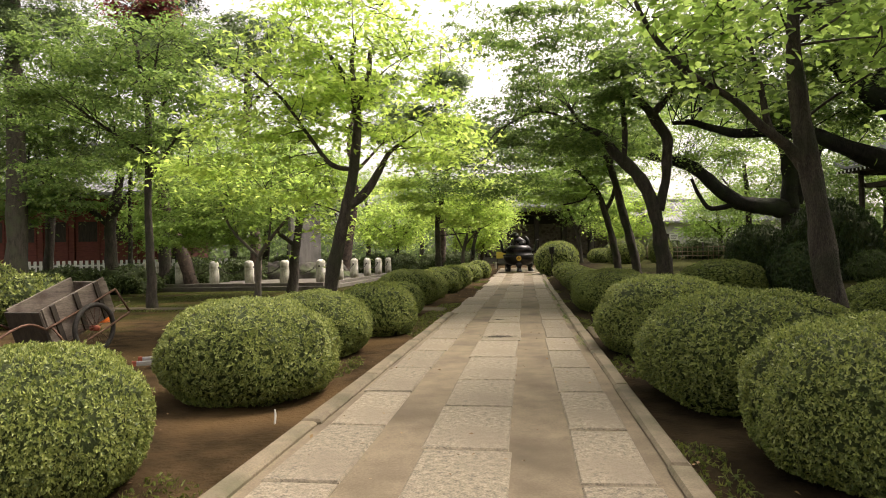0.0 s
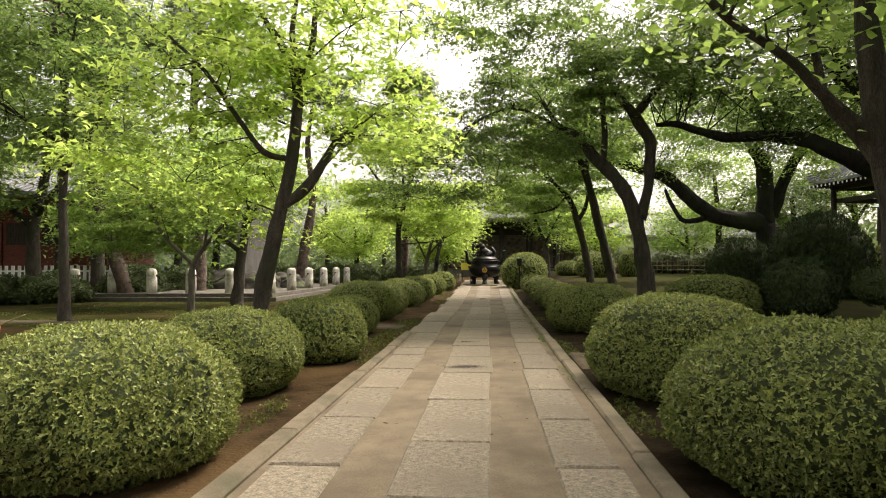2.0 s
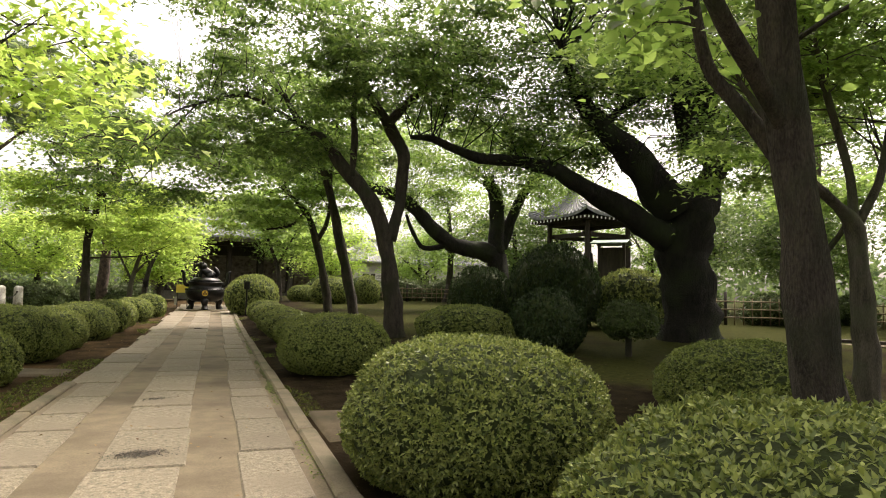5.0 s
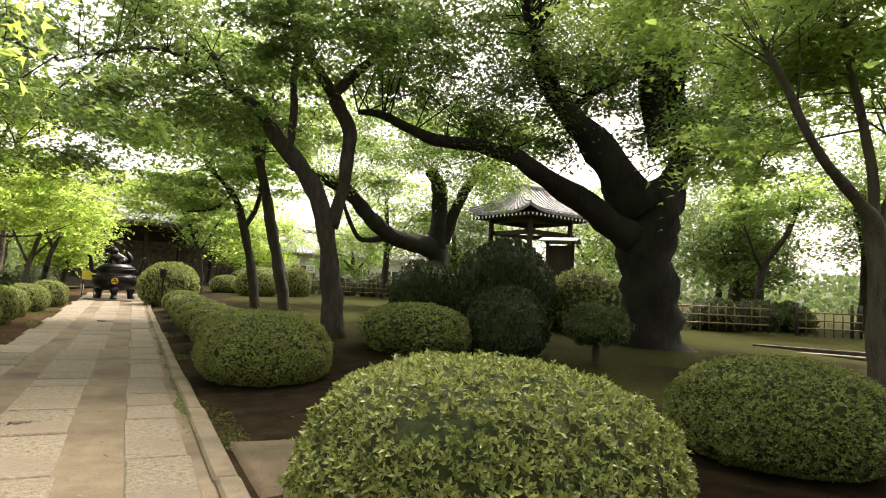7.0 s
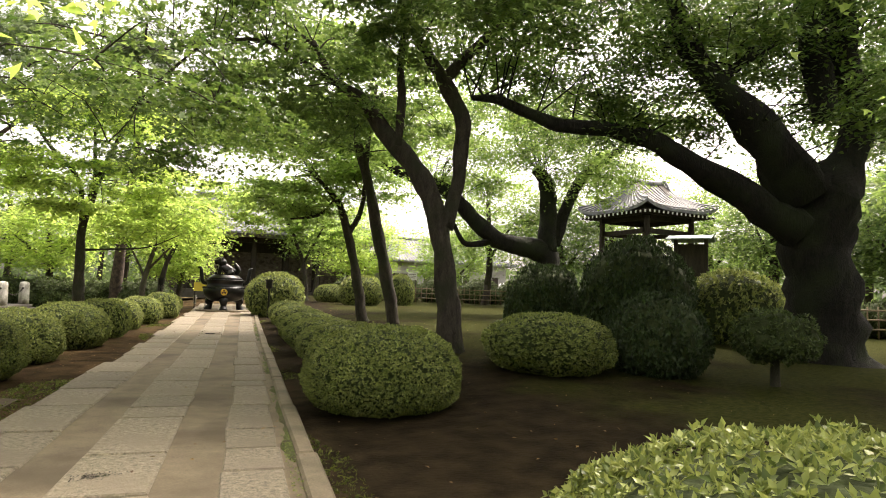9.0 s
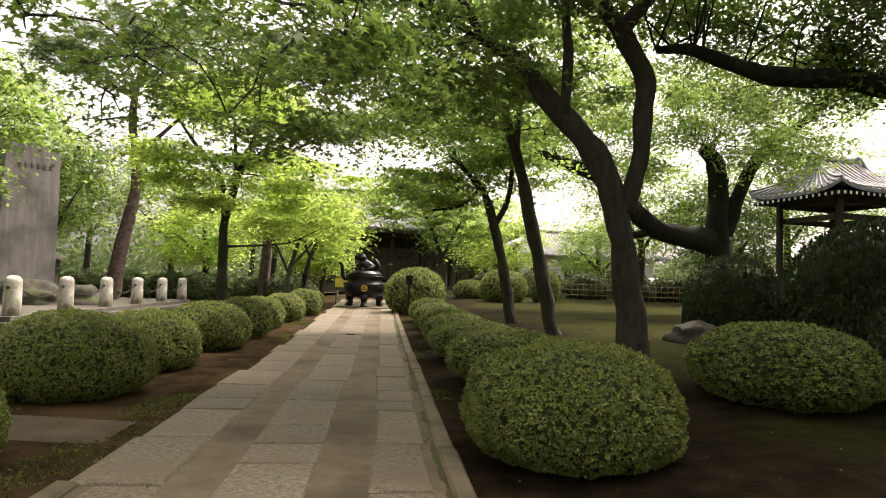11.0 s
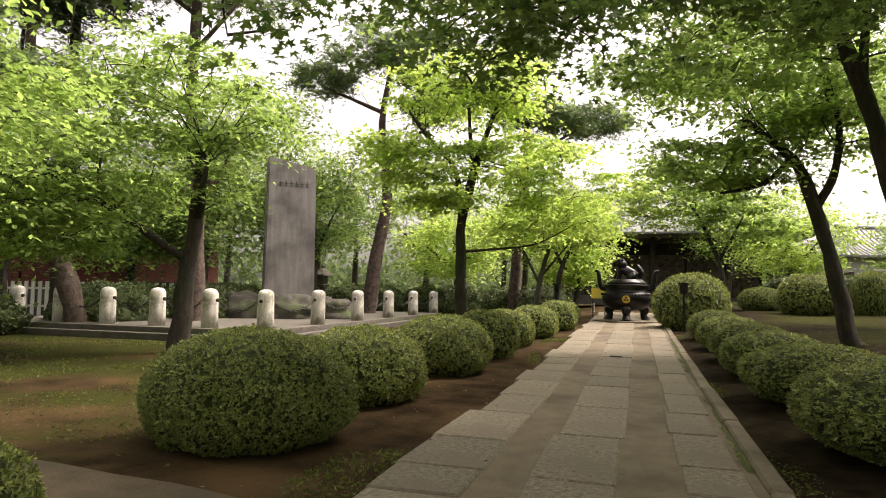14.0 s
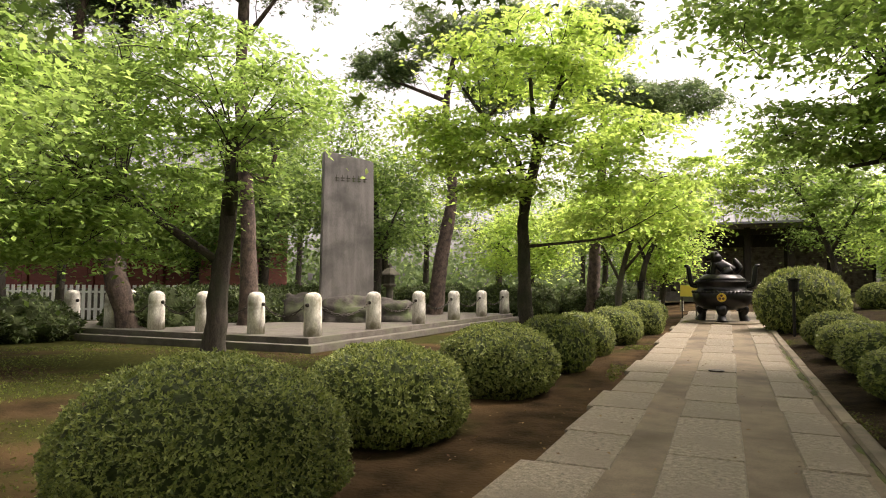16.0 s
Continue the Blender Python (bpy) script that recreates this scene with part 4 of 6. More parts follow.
# beside the path, on the side of the bell tower
tree("old forked maple with a mossy twin trunk", [[(3.84, 12.9, 0, 0.22), (3.81, 12.9, 0.18, 0.253), (3.67, 12.9, 1.29, 0.179), (3.54, 12.9, 2.13, 0.179), (3.33, 12.9, 2.85, 0.158), (2.95, 12.98, 3.44, 0.166), (2.53, 13.06, 3.9, 0.154), (2.23, 13.14, 4.37, 0.112), (1.72, 13.22, 4.69, 0.07), (1.34, 13.3, 5.32, 0.049)],
      [(3.58, 12.9, 2.34, 0.159), (3.8, 12.9, 3.01, 0.118), (3.84, 12.9, 3.67, 0.14), (3.86, 12.9, 4.16, 0.14), (3.61, 12.9, 4.66, 0.139), (3.3, 12.9, 5.1, 0.117), (2.98, 12.9, 5.57, 0.084), (2.67, 12.9, 6.26, 0.052)],
      [(3.53, 12.9, 4.87, 0.107), (3.98, 12.9, 5.4, 0.087), (4.59, 12.9, 6.03, 0.078), (5.1, 12.9, 6.67, 0.057)],
      [(2.75, 12.9, 3.62, 0.062), (2.79, 12.9, 4.36, 0.073), (2.74, 12.9, 5.1, 0.062), (2.85, 12.9, 5.87, 0.042)],
      [(1.75, 13.4, 4.7, 0.045), (0.6, 13, 5.1, 0.032), (-0.4, 12, 4.5, 0.022), (-0.7, 10.6, 3.9, 0.014), (-0.5, 9, 3.6, 0.008)],
      [(-0.3, 12.2, 4.6, 0.018), (-0.9, 11.6, 3.6, 0.012), (-0.9, 11.2, 3, 0.006)]],
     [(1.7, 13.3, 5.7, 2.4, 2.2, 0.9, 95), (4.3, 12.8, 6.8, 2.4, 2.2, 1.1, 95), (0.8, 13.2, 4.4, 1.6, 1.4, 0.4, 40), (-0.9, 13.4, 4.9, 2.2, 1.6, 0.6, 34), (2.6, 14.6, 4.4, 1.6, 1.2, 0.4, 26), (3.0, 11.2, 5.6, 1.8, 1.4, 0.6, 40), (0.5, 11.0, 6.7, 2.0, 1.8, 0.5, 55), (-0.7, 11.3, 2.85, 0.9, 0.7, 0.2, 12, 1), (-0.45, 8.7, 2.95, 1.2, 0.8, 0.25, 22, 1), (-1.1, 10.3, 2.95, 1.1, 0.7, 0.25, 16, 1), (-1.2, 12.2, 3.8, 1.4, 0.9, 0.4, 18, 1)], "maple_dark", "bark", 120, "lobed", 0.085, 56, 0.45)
tree("slender curving maple beside the path", [[(3.85, 16.9, 0.2, 0.134), (3.74, 16.9, 0.55, 0.139), (3.49, 16.9, 1.66, 0.138), (3.24, 16.9, 2.74, 0.126), (3.05, 16.9, 3.55, 0.103), (2.82, 16.9, 4.34, 0.102), (2.58, 16.9, 5.06, 0.080), (2.32, 16.9, 5.92, 0.057)],
      [(2.94, 16.9, 3.95, 0.069), (2.99, 16.9, 4.78, 0.046), (3.12, 16.9, 5.93, 0.034)]],
     [(2.5, 16.8, 6.0, 2.5, 1.9, 0.9, 95), (1.0, 17.2, 4.5, 1.6, 1.3, 0.4, 34), (3.6, 17.4, 5.0, 1.5, 1.2, 0.5, 30)], "maple", "bark", 122, size=0.11, per=60)
tree("slender forked maple beside the path", [[(3.66, 19.9, 0.2, 0.143), (3.56, 19.9, 0.54, 0.149), (3.33, 19.9, 1.7, 0.121), (3.09, 19.9, 2.72, 0.108), (2.82, 19.9, 3.5, 0.094), (2.52, 19.9, 3.87, 0.066), (1.96, 19.9, 4.41, 0.053)],
      [(3.12, 19.9, 2.81, 0.081), (3.4, 19.9, 3.4, 0.068), (3.46, 19.9, 4.31, 0.055), (3.19, 19.9, 5.42, 0.041)],
      [(2.69, 19.9, 3.65, 0.040), (2.27, 19.9, 3.21, 0.039), (1.55, 19.9, 3.06, 0.026)]],
     [(2.5, 20.0, 5.2, 2.2, 1.8, 0.9, 95), (1.6, 20.2, 3.7, 1.5, 1.3, 0.4, 45), (3.6, 20.4, 4.4, 1.3, 1.2, 0.5, 36)], "maple", "bark", 123, size=0.12, per=60)
tree("huge old cherry tree with a thick black forked trunk", [[(10.6, 11.8, 0, 0.64), (10.51, 11.8, 1.39, 0.592), (10.34, 11.8, 2.25, 0.617), (10.45, 11.8, 3.06, 0.646), (11.13, 11.8, 3.96, 0.306), (11.38, 11.8, 4.9, 0.284), (11.03, 11.8, 5.89, 0.256), (10.96, 11.8, 6.93, 0.283), (10.54, 11.8, 7.75, 0.255), (9.77, 11.8, 8.33, 0.15)],
      [(9.9, 11.8, 2.58, 0.365), (9.26, 11.92, 2.95, 0.311), (8.57, 12.04, 3.36, 0.257), (7.84, 12.16, 3.7, 0.194), (7.15, 12.28, 4.04, 0.168), (6.36, 12.4, 4.18, 0.131), (5.5, 12.52, 4.19, 0.127), (4.94, 12.64, 4.38, 0.093), (4.46, 12.76, 4.57, 0.081), (4, 12.88, 4.59, 0.05)],
      [(10.04, 11.8, 3.21, 0.491), (9.38, 11.8, 3.99, 0.41), (8.67, 11.8, 4.62, 0.284), (8.07, 11.8, 5.06, 0.232), (7.59, 11.8, 5.62, 0.206), (7.31, 11.8, 6.26, 0.137), (7.01, 11.8, 7.01, 0.09)],
      [(10.64, 11.8, 4.66, 0.227), (10.38, 11.8, 5.9, 0.251), (10.3, 11.8, 6.46, 0.251)],
      [(8.07, 11.8, 5, 0.093), (8.78, 11.8, 5.54, 0.083), (9.53, 11.8, 6.06, 0.061)],
      [(11.5, 11.8, 5.05, 0.129), (12.39, 11.8, 5.66, 0.107), (13.05, 11.8, 6.4, 0.082), (13.83, 11.8, 7.11, 0.056)]],
     # the last two crowns are added high up to shade the bushes
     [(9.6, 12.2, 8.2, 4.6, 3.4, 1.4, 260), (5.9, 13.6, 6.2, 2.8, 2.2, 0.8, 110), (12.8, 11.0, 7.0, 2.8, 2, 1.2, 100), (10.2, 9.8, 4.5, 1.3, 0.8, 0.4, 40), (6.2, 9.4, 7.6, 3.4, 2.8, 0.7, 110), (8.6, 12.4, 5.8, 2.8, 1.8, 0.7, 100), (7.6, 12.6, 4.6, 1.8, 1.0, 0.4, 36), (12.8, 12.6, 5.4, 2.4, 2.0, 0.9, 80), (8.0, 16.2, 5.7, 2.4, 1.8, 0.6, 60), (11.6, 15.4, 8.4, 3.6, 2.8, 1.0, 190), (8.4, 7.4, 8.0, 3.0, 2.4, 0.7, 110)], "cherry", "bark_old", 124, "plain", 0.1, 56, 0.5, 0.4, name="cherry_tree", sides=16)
tree("old bent cherry tree with a crooked black trunk", [[(11.8, 25, 0.3, 0.46), (11.57, 25, 2.75, 0.44), (10.61, 25, 3.1, 0.369), (9.48, 25, 3.33, 0.317), (8.48, 25, 4.1, 0.29), (7.86, 25, 4.71, 0.265), (7.15, 25, 5.18, 0.24), (6.14, 25, 5.43, 0.193), (4.84, 25, 5.86, 0.147)],
      [(11.56, 25, 2.98, 0.422), (11.64, 25, 4.41, 0.353), (11.5, 25, 5.58, 0.33), (11.07, 25, 6.19, 0.187)],
      [(11.88, 25, 3.24, 0.259), (12.34, 25, 4.59, 0.238), (13.09, 25, 6.01, 0.218), (14.45, 25, 7.05, 0.149), (15.73, 25, 8.12, 0.101)],
      [(9.36, 25, 3.28, 0.135), (8.31, 25, 3.08, 0.111), (7.81, 25, 3.7, 0.088), (7.49, 25, 4.45, 0.066)]],
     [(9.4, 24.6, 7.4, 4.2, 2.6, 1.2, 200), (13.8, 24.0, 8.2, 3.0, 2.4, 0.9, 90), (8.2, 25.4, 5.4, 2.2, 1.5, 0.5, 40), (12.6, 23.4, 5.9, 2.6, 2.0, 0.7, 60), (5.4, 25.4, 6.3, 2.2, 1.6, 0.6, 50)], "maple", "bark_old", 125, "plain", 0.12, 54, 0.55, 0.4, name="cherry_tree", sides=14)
tree("roadside tree with a rough grey trunk and broad drooping leaves", [[(3.16, 2.3, 0, 0.135), (3.1, 2.3, 0.68, 0.128), (3.03, 2.3, 1.2, 0.12), (2.96, 2.3, 1.8, 0.11), (2.88, 2.3, 2.24, 0.1), (2.83, 2.3, 2.75, 0.086), (2.8, 2.3, 3.4, 0.066), (2.85, 2.3, 4.2, 0.04)],
      [(2.92, 2.3, 2.05, 0.052), (2.62, 2.22, 2.3, 0.045), (2.38, 2.15, 2.47, 0.04), (2.15, 2.1, 2.69, 0.038), (1.69, 2, 2.97, 0.032), (1.39, 1.95, 3.31, 0.026), (1.21, 1.9, 3.64, 0.018)],
      [(2.96, 2.32, 1.85, 0.05), (2.8, 2.5, 2.25, 0.042), (2.66, 2.6, 2.5, 0.036), (2.6, 2.65, 2.95, 0.028), (2.5, 2.7, 3.5, 0.018)]],
     # the last crown hangs out of view, added to shade the ground below
     [(2.4, 2.5, 4.0, 1.5, 1.6, 0.5, 45), (1.75, 1.85, 3.15, 0.5, 0.5, 0.18, 6), (2.5, 3.0, 2.95, 0.4, 0.5, 0.15, 6), (2.3, 1.6, 3.35, 0.6, 0.5, 0.2, 7), (3.3, 1.8, 3.3, 0.8, 0.7, 0.3, 14), (4.6, 3.6, 5.4, 2.4, 2.4, 0.7, 60)], "maple", "bark", 126, "broad", 0.1, 26, 0.38, 0.4, name="cherry_tree")
tree("many-stemmed maple with slim grey trunks", [[(7.62, 5.4, 0, 0.15), (7.6, 5.4, 0.64, 0.145), (7.53, 5.4, 1.42, 0.121), (7.45, 5.4, 2.09, 0.109), (7.17, 5.4, 2.36, 0.06), (6.69, 5.4, 2.66, 0.052), (6.33, 5.4, 2.96, 0.045), (5.97, 5.4, 3.41, 0.039), (5.68, 5.4, 3.69, 0.027)],
      [(7.42, 5.4, 2.14, 0.061), (7.42, 5.4, 2.57, 0.055), (7.26, 5.4, 3.17, 0.048), (6.96, 5.4, 3.91, 0.036), (6.86, 5.4, 4.5, 0.024)],
      [(7.49, 5.4, 2.15, 0.061), (7.89, 5.4, 2.69, 0.05), (8.11, 5.4, 3.49, 0.038)]],
     [(6.9, 5.6, 4.4, 1.7, 1.5, 0.6, 60), (6.0, 6.2, 4.9, 1.8, 1.6, 0.5, 45), (8.0, 5.8, 4.2, 1.4, 1.3, 0.5, 40), (7.4, 7.0, 3.2, 1.0, 0.9, 0.3, 16)], "maple", "bark_pale", 127, "lobed", 0.08, 55, 0.42)


# ---- woods and shrubs round the garden ----
tree(BRIGHT, [[(-3.3, 34.8, 0, 0.13), (-3.0, 34.8, 2.2, 0.1), (-2.2, 34.8, 3.8, 0.07), (-1.2, 34.8, 5.0, 0.03)], [(-3.0, 34.8, 2.4, 0.07), (-3.8, 34.6, 4.2, 0.03)]],
     [(-1.4, 34.8, 5.0, 2.8, 1.8, 1.3, 80), (-3.6, 34.6, 4.4, 2.0, 1.6, 1.0, 50)], "maple_bright", "bark", 130, size=0.17)
tree(GREEN, [[(3.5, 35.4, 0, 0.13), (3.3, 35.4, 2.4, 0.1), (2.6, 35.4, 4.2, 0.07), (1.8, 35.4, 5.6, 0.03)], [(3.3, 35.4, 2.6, 0.07), (4.2, 35.2, 4.4, 0.03)]],
     [(2.2, 35.4, 5.6, 2.6, 1.8, 1.4, 80), (4.2, 35, 4.2, 1.8, 1.6, 1.0, 50)], "maple", "bark", 131, size=0.17)


def far_tree(x, y, h, w, leaves, seed, label="broad green tree at the edge of the garden", kind="plain", size=0.19):
    return tree(label, [[(x, y, 0, 0.2), (x + 0.2, y, h * 0.35, 0.16), (x, y, h * 0.7, 0.1)], [(x + 0.15, y, h * 0.35, 0.1), (x + w * 0.5, y - 0.5, h * 0.6, 0.04)], [(x + 0.15, y, h * 0.4, 0.1), (x - w * 0.5, y - 0.5, h * 0.62, 0.04)]],
                [(x, y, h * 0.7, w, w * 0.8, h * 0.3, 90), (x, y - 1, h * 0.46, w * 0.9, w * 0.6, h * 0.1, 20)], leaves, "bark", seed, kind, size, 46, 0.9, 0.35, name="garden_tree", sides=8, dense=1.6, layer=0)


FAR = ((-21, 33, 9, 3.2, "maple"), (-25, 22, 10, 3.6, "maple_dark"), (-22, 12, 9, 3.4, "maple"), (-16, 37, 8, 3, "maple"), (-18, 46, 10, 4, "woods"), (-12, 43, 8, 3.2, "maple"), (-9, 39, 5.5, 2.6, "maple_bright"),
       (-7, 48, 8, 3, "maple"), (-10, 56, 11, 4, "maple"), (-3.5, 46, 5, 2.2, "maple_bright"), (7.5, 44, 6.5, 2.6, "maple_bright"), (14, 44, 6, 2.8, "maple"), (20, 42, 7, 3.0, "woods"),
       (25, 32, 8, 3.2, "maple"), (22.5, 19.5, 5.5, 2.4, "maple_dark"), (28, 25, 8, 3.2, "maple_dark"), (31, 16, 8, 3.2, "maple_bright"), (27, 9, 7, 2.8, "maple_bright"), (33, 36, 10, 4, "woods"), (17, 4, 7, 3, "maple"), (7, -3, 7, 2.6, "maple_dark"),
       # the last two of this row are unseen, added to shade the path's right
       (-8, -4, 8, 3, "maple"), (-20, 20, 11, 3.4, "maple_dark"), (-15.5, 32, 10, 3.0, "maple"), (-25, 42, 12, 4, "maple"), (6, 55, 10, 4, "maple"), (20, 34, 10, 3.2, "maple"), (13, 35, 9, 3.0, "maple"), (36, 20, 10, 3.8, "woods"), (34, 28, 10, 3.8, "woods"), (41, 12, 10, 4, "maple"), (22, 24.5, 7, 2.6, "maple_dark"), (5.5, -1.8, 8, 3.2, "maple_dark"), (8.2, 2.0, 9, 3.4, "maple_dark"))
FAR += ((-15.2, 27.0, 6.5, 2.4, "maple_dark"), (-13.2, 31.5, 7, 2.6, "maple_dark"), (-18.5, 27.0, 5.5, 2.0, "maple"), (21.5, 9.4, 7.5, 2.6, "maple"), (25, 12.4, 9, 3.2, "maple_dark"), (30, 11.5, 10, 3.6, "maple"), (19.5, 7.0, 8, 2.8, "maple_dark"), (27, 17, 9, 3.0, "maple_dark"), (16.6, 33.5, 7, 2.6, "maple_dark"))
for n, f in enumerate(FAR):
    far_tree(*f, 200 + n)

tree("broad old cedar with a thick reddish trunk", [[(24.9, 20.8, 0, 0.7), (24.9, 20.8, 4, 0.62), (24.9, 20.8, 9, 0.5), (24.9, 20.8, 13, 0.2)]],
     [(24.9, 20.8, 10, 3.2, 3.0, 2.4, 60)], "needles", "bark_pine", 140, "needle", 0.3, 60, 0.7, 0.5, name="cedar_tree", layer=0)
tree("slim leaning maple by the bamboo fence", [[(20.1, 16.5, 0, 0.16), (20.2, 16.4, 2.5, 0.13), (21.0, 16.0, 3.9, 0.09), (21.4, 15.8, 5.2, 0.04)], [(20.2, 16.4, 2.4, 0.06), (19.2, 16.4, 4.0, 0.03)]],
     [(20.4, 16.2, 5.0, 2.4, 2.0, 0.8, 60)], "maple", "bark", 141, size=0.17)


def far_woods():
    """One joined mass of distant foliage that closes the view all round, uneven along its top."""
    r = np.random.default_rng(77)
    P = []
    for k in range(640):
        a = 2 * math.pi * k / 640 + r.normal(0, 0.01)
        d = 84 + r.uniform(-8, 10)
        h = 6.5 + 3.5 * noise.noise(Vector((math.cos(a) * 6, math.sin(a) * 6, 1))) + r.uniform(-1, 1.5)
        q = r.normal(0, 1, (70, 3)) * np.array((2.6, 2.6, 1.0))
        q[:, 2] = np.abs(q[:, 2]) * 0 + r.uniform(0.2, h, 70)
        P.append(q + np.array((d * math.cos(a), 20 + d * math.sin(a), 0)))
    P = np.concatenate(P)
    N = np.array((0, 20, 3)) - P
    N /= np.linalg.norm(N, axis=1)[:, None]
    ob = part("far_woods", leaf_mesh("far_woods", "plain", P, N, 0.9, r, 0.6), "woods")
    return tagged(ob, "distant line of green woods round the garden", "woods", kind="stuff")


far_woods()


# ---- stone platform with the monument ----
PX, PY = -8.0, 20.0        # the corner of the platform nearest the path
platform = thing("stone_platform", pose(PX, PY, -0.05), "low stepped stone platform with a paved top", "platform")
part("lower_step", boxed(-9.6, 0.35, -0.35, 13.6, 0, 0.16, 0.015), "stone", platform)
part("upper_step", boxed(-9.3, 0.12, -0.12, 13.3, 0.16, 0.29, 0.015), "stone", platform)


def post_mesh(i):
    r = np.random.default_rng(300 + i)
    bm = lathe([(0.0, 0.93), (0.08, 0.925), (0.145, 0.89), (0.178, 0.83), (0.186, 0.76), (0.19, 0.4), (0.195, 0.0)][::-1], 20)
    for v in bm.verts:
        v.co += Vector(r.normal(0, 0.002, 3))
    return bm


post_places = [(-0.12, 0.35 + 2.52 * i) for i in range(6)] + [(-0.12 - 1.52 * i, 0.35) for i in range(1, 6)] + [(-8.6, 0.35 + 2.52 * i) for i in range(1, 5)]
first_post = None
for n, (x, y) in enumerate(post_places):
    m = pose(PX + x, PY + y, 0.235, 0, 0, 0 if n < 6 else 90)
    if first_post is None:
        first_post = thing("stone_post", m, "round-topped pale granite bollard with an iron chain ring", "bollard", "bollards round the monument")
        part("shaft", post_mesh(0), "post", first_post, smooth=True)
        for s in (-1, 1):
            ring = bmesh.new()
            bmesh.ops.create_uvsphere(ring, u_segments=10, v_segments=8, radius=0.045, matrix=Matrix.Translation((0, 0.2 * s, 0.66)))
            part("chain_ring", ring, "chain", first_post, "dark iron boss")
    else:
        copy_thing(first_post, m)


def chain(a, b):
    """A hanging chain of flattened links between two bosses."""
    a, b = Vector(a), Vector(b)
    n = max(8, int((b - a).length / 0.11))
    ob = thing("iron_chain", Matrix.Translation(a), "sagging dark iron chain between granite bollards", "chain", "chains round the monument")
    V, F = [], []
    at = [a.lerp(b, i / n) - Vector((0, 0, 0.26 * 4 * (i / n) * (1 - i / n))) for i in range(n + 1)]
    for i in range(n):
        p, q = at[i] - a, at[i + 1] - a
        t = (q - p).normalized()
        s = t.cross(Vector((0, 0, 1))).normalized()
        s = s if i % 2 else t.cross(s)
        loop = [p - t * 0.01 + s * 0.02, q + t * 0.01 + s * 0.02, q + t * 0.01 - s * 0.02, p - t * 0.01 - s * 0.02]
        for k in range(4):
            v, f = tube_arrays([loop[k], loop[(k + 1) % 4]], [0.009, 0.009], 5)
            F += [tuple(x + len(V) for x in g) for g in f]
            V += v
    me = bpy.data.meshes.new("links")
    me.from_pydata([tuple(v) for v in V], [], F)
    part("chain_run", me, "chain", ob)


for i in range(5):
    chain((PX - 0.12, PY + 0.55 + 2.52 * i, 0.895), (PX - 0.12, PY + 0.15 + 2.52 * (i + 1), 0.895))
for i in range(4):
    chain((PX - 0.32 - 1.52 * i, PY + 0.35, 0.895), (PX + 0.08 - 1.52 * (i + 1), PY + 0.35, 0.895))


def rock(x, y, z, rx, ry, rz, seed, label="rough dark garden rock", material="rock"):
    bm = bmesh.new()
    bmesh.ops.create_icosphere(bm, subdivisions=4, radius=1)
    for v in bm.verts:
        d = v.co.normalized()
        k = 1 + 0.35 * noise.noise(d * 1.6 + Vector((seed, 0, 0))) + 0.14 * noise.noise(d * 5 + Vector((0, seed, 0)))
        v.co = Vector((d.x * rx, d.y * ry, d.z * rz)) * k
    ob = part("rock", bm, material, smooth=True)
    ob.matrix_world = pose(x, y, z)
    return tagged(ob, label, "rock", "rocks")


stele = thing("stone_stele", pose(-10.65, 25.55, 0.2, 0, 0, 44), "tall grey slate memorial stele standing on a rock", "monument")
bm = bmesh.new()
box(bm, -0.82, 0.82, -0.16, 0.16, 0.6, 5.05)
for v in bm.verts:
    if v.co.z > 2:
        v.co.x *= 0.93
        v.co.z += 0.12 * (1 if v.co.x < 0 else -1)
bmesh.ops.bevel(bm, geom=bm.edges[:], offset=0.03, segments=2, affect="EDGES")
bmesh.ops.subdivide_edges(bm, edges=bm.edges[:], cuts=3, use_grid_fill=True)
for v in bm.verts:
    v.co += Vector((0.02, 0.012, 0.03)) * noise.noise(v.co * 3)
part("slab", bm, "stele", stele)
bm = bmesh.new()
for k in range(6):
    x = -0.42 + k * 0.17
    box(bm, x, x + 0.11, -0.172, -0.158, 4.35, 4.38)
    box(bm, x + 0.03, x + 0.05, -0.172, -0.158, 4.26, 4.46)
    box(bm, x, x + 0.11, -0.172, -0.158, 4.28, 4.3)
part("carving", bm, "rock", stele, "row of carved characters, illegible")
rock(-10.65, 25.55, 0.35, 1.25, 0.8, 0.62, 3, "dark rough rock base under the stele")
rock(-12.0, 25.0, 0.4, 0.95, 0.6, 0.62, 8)
rock(-9.4, 26.2, 0.35, 0.85, 0.6, 0.55, 12)
rock(6.2, 15.8, G(6.2, 15.8), 0.6, 0.5, 0.3, 15)


# ---- bronze incense burner ----
BY = 30.8
plinth = thing("burner_plinth", pose(-0.27, BY, G(0, BY) - 0.03), "flat round stone base under the burner", "base")
part("disc", lathe([(1.12, 0.0), (1.12, 0.06), (1.09, 0.07)], 40), "kerb", plinth)
burner = thing("incense_burner", pose(-0.27, BY, G(0, BY) + 0.04), "black bronze incense burner with guardian lion lid and gold crest", "incense burner")
part("bowl", lathe([(0.3, 0.34), (0.55, 0.38), (0.74, 0.5), (0.84, 0.68), (0.86, 0.84), (0.82, 0.92), (0.74, 0.97), (0.7, 1.0), (0.71, 1.12), (0.78, 1.2), (0.79, 1.24), (0.7, 1.25)], 40), "bronze", burner, smooth=True)
part("lid", lathe([(0.68, 1.25), (0.7, 1.3), (0.6, 1.36), (0.54, 1.42), (0.5, 1.44)], 36), "bronze", burner, smooth=True)
bm = bmesh.new()
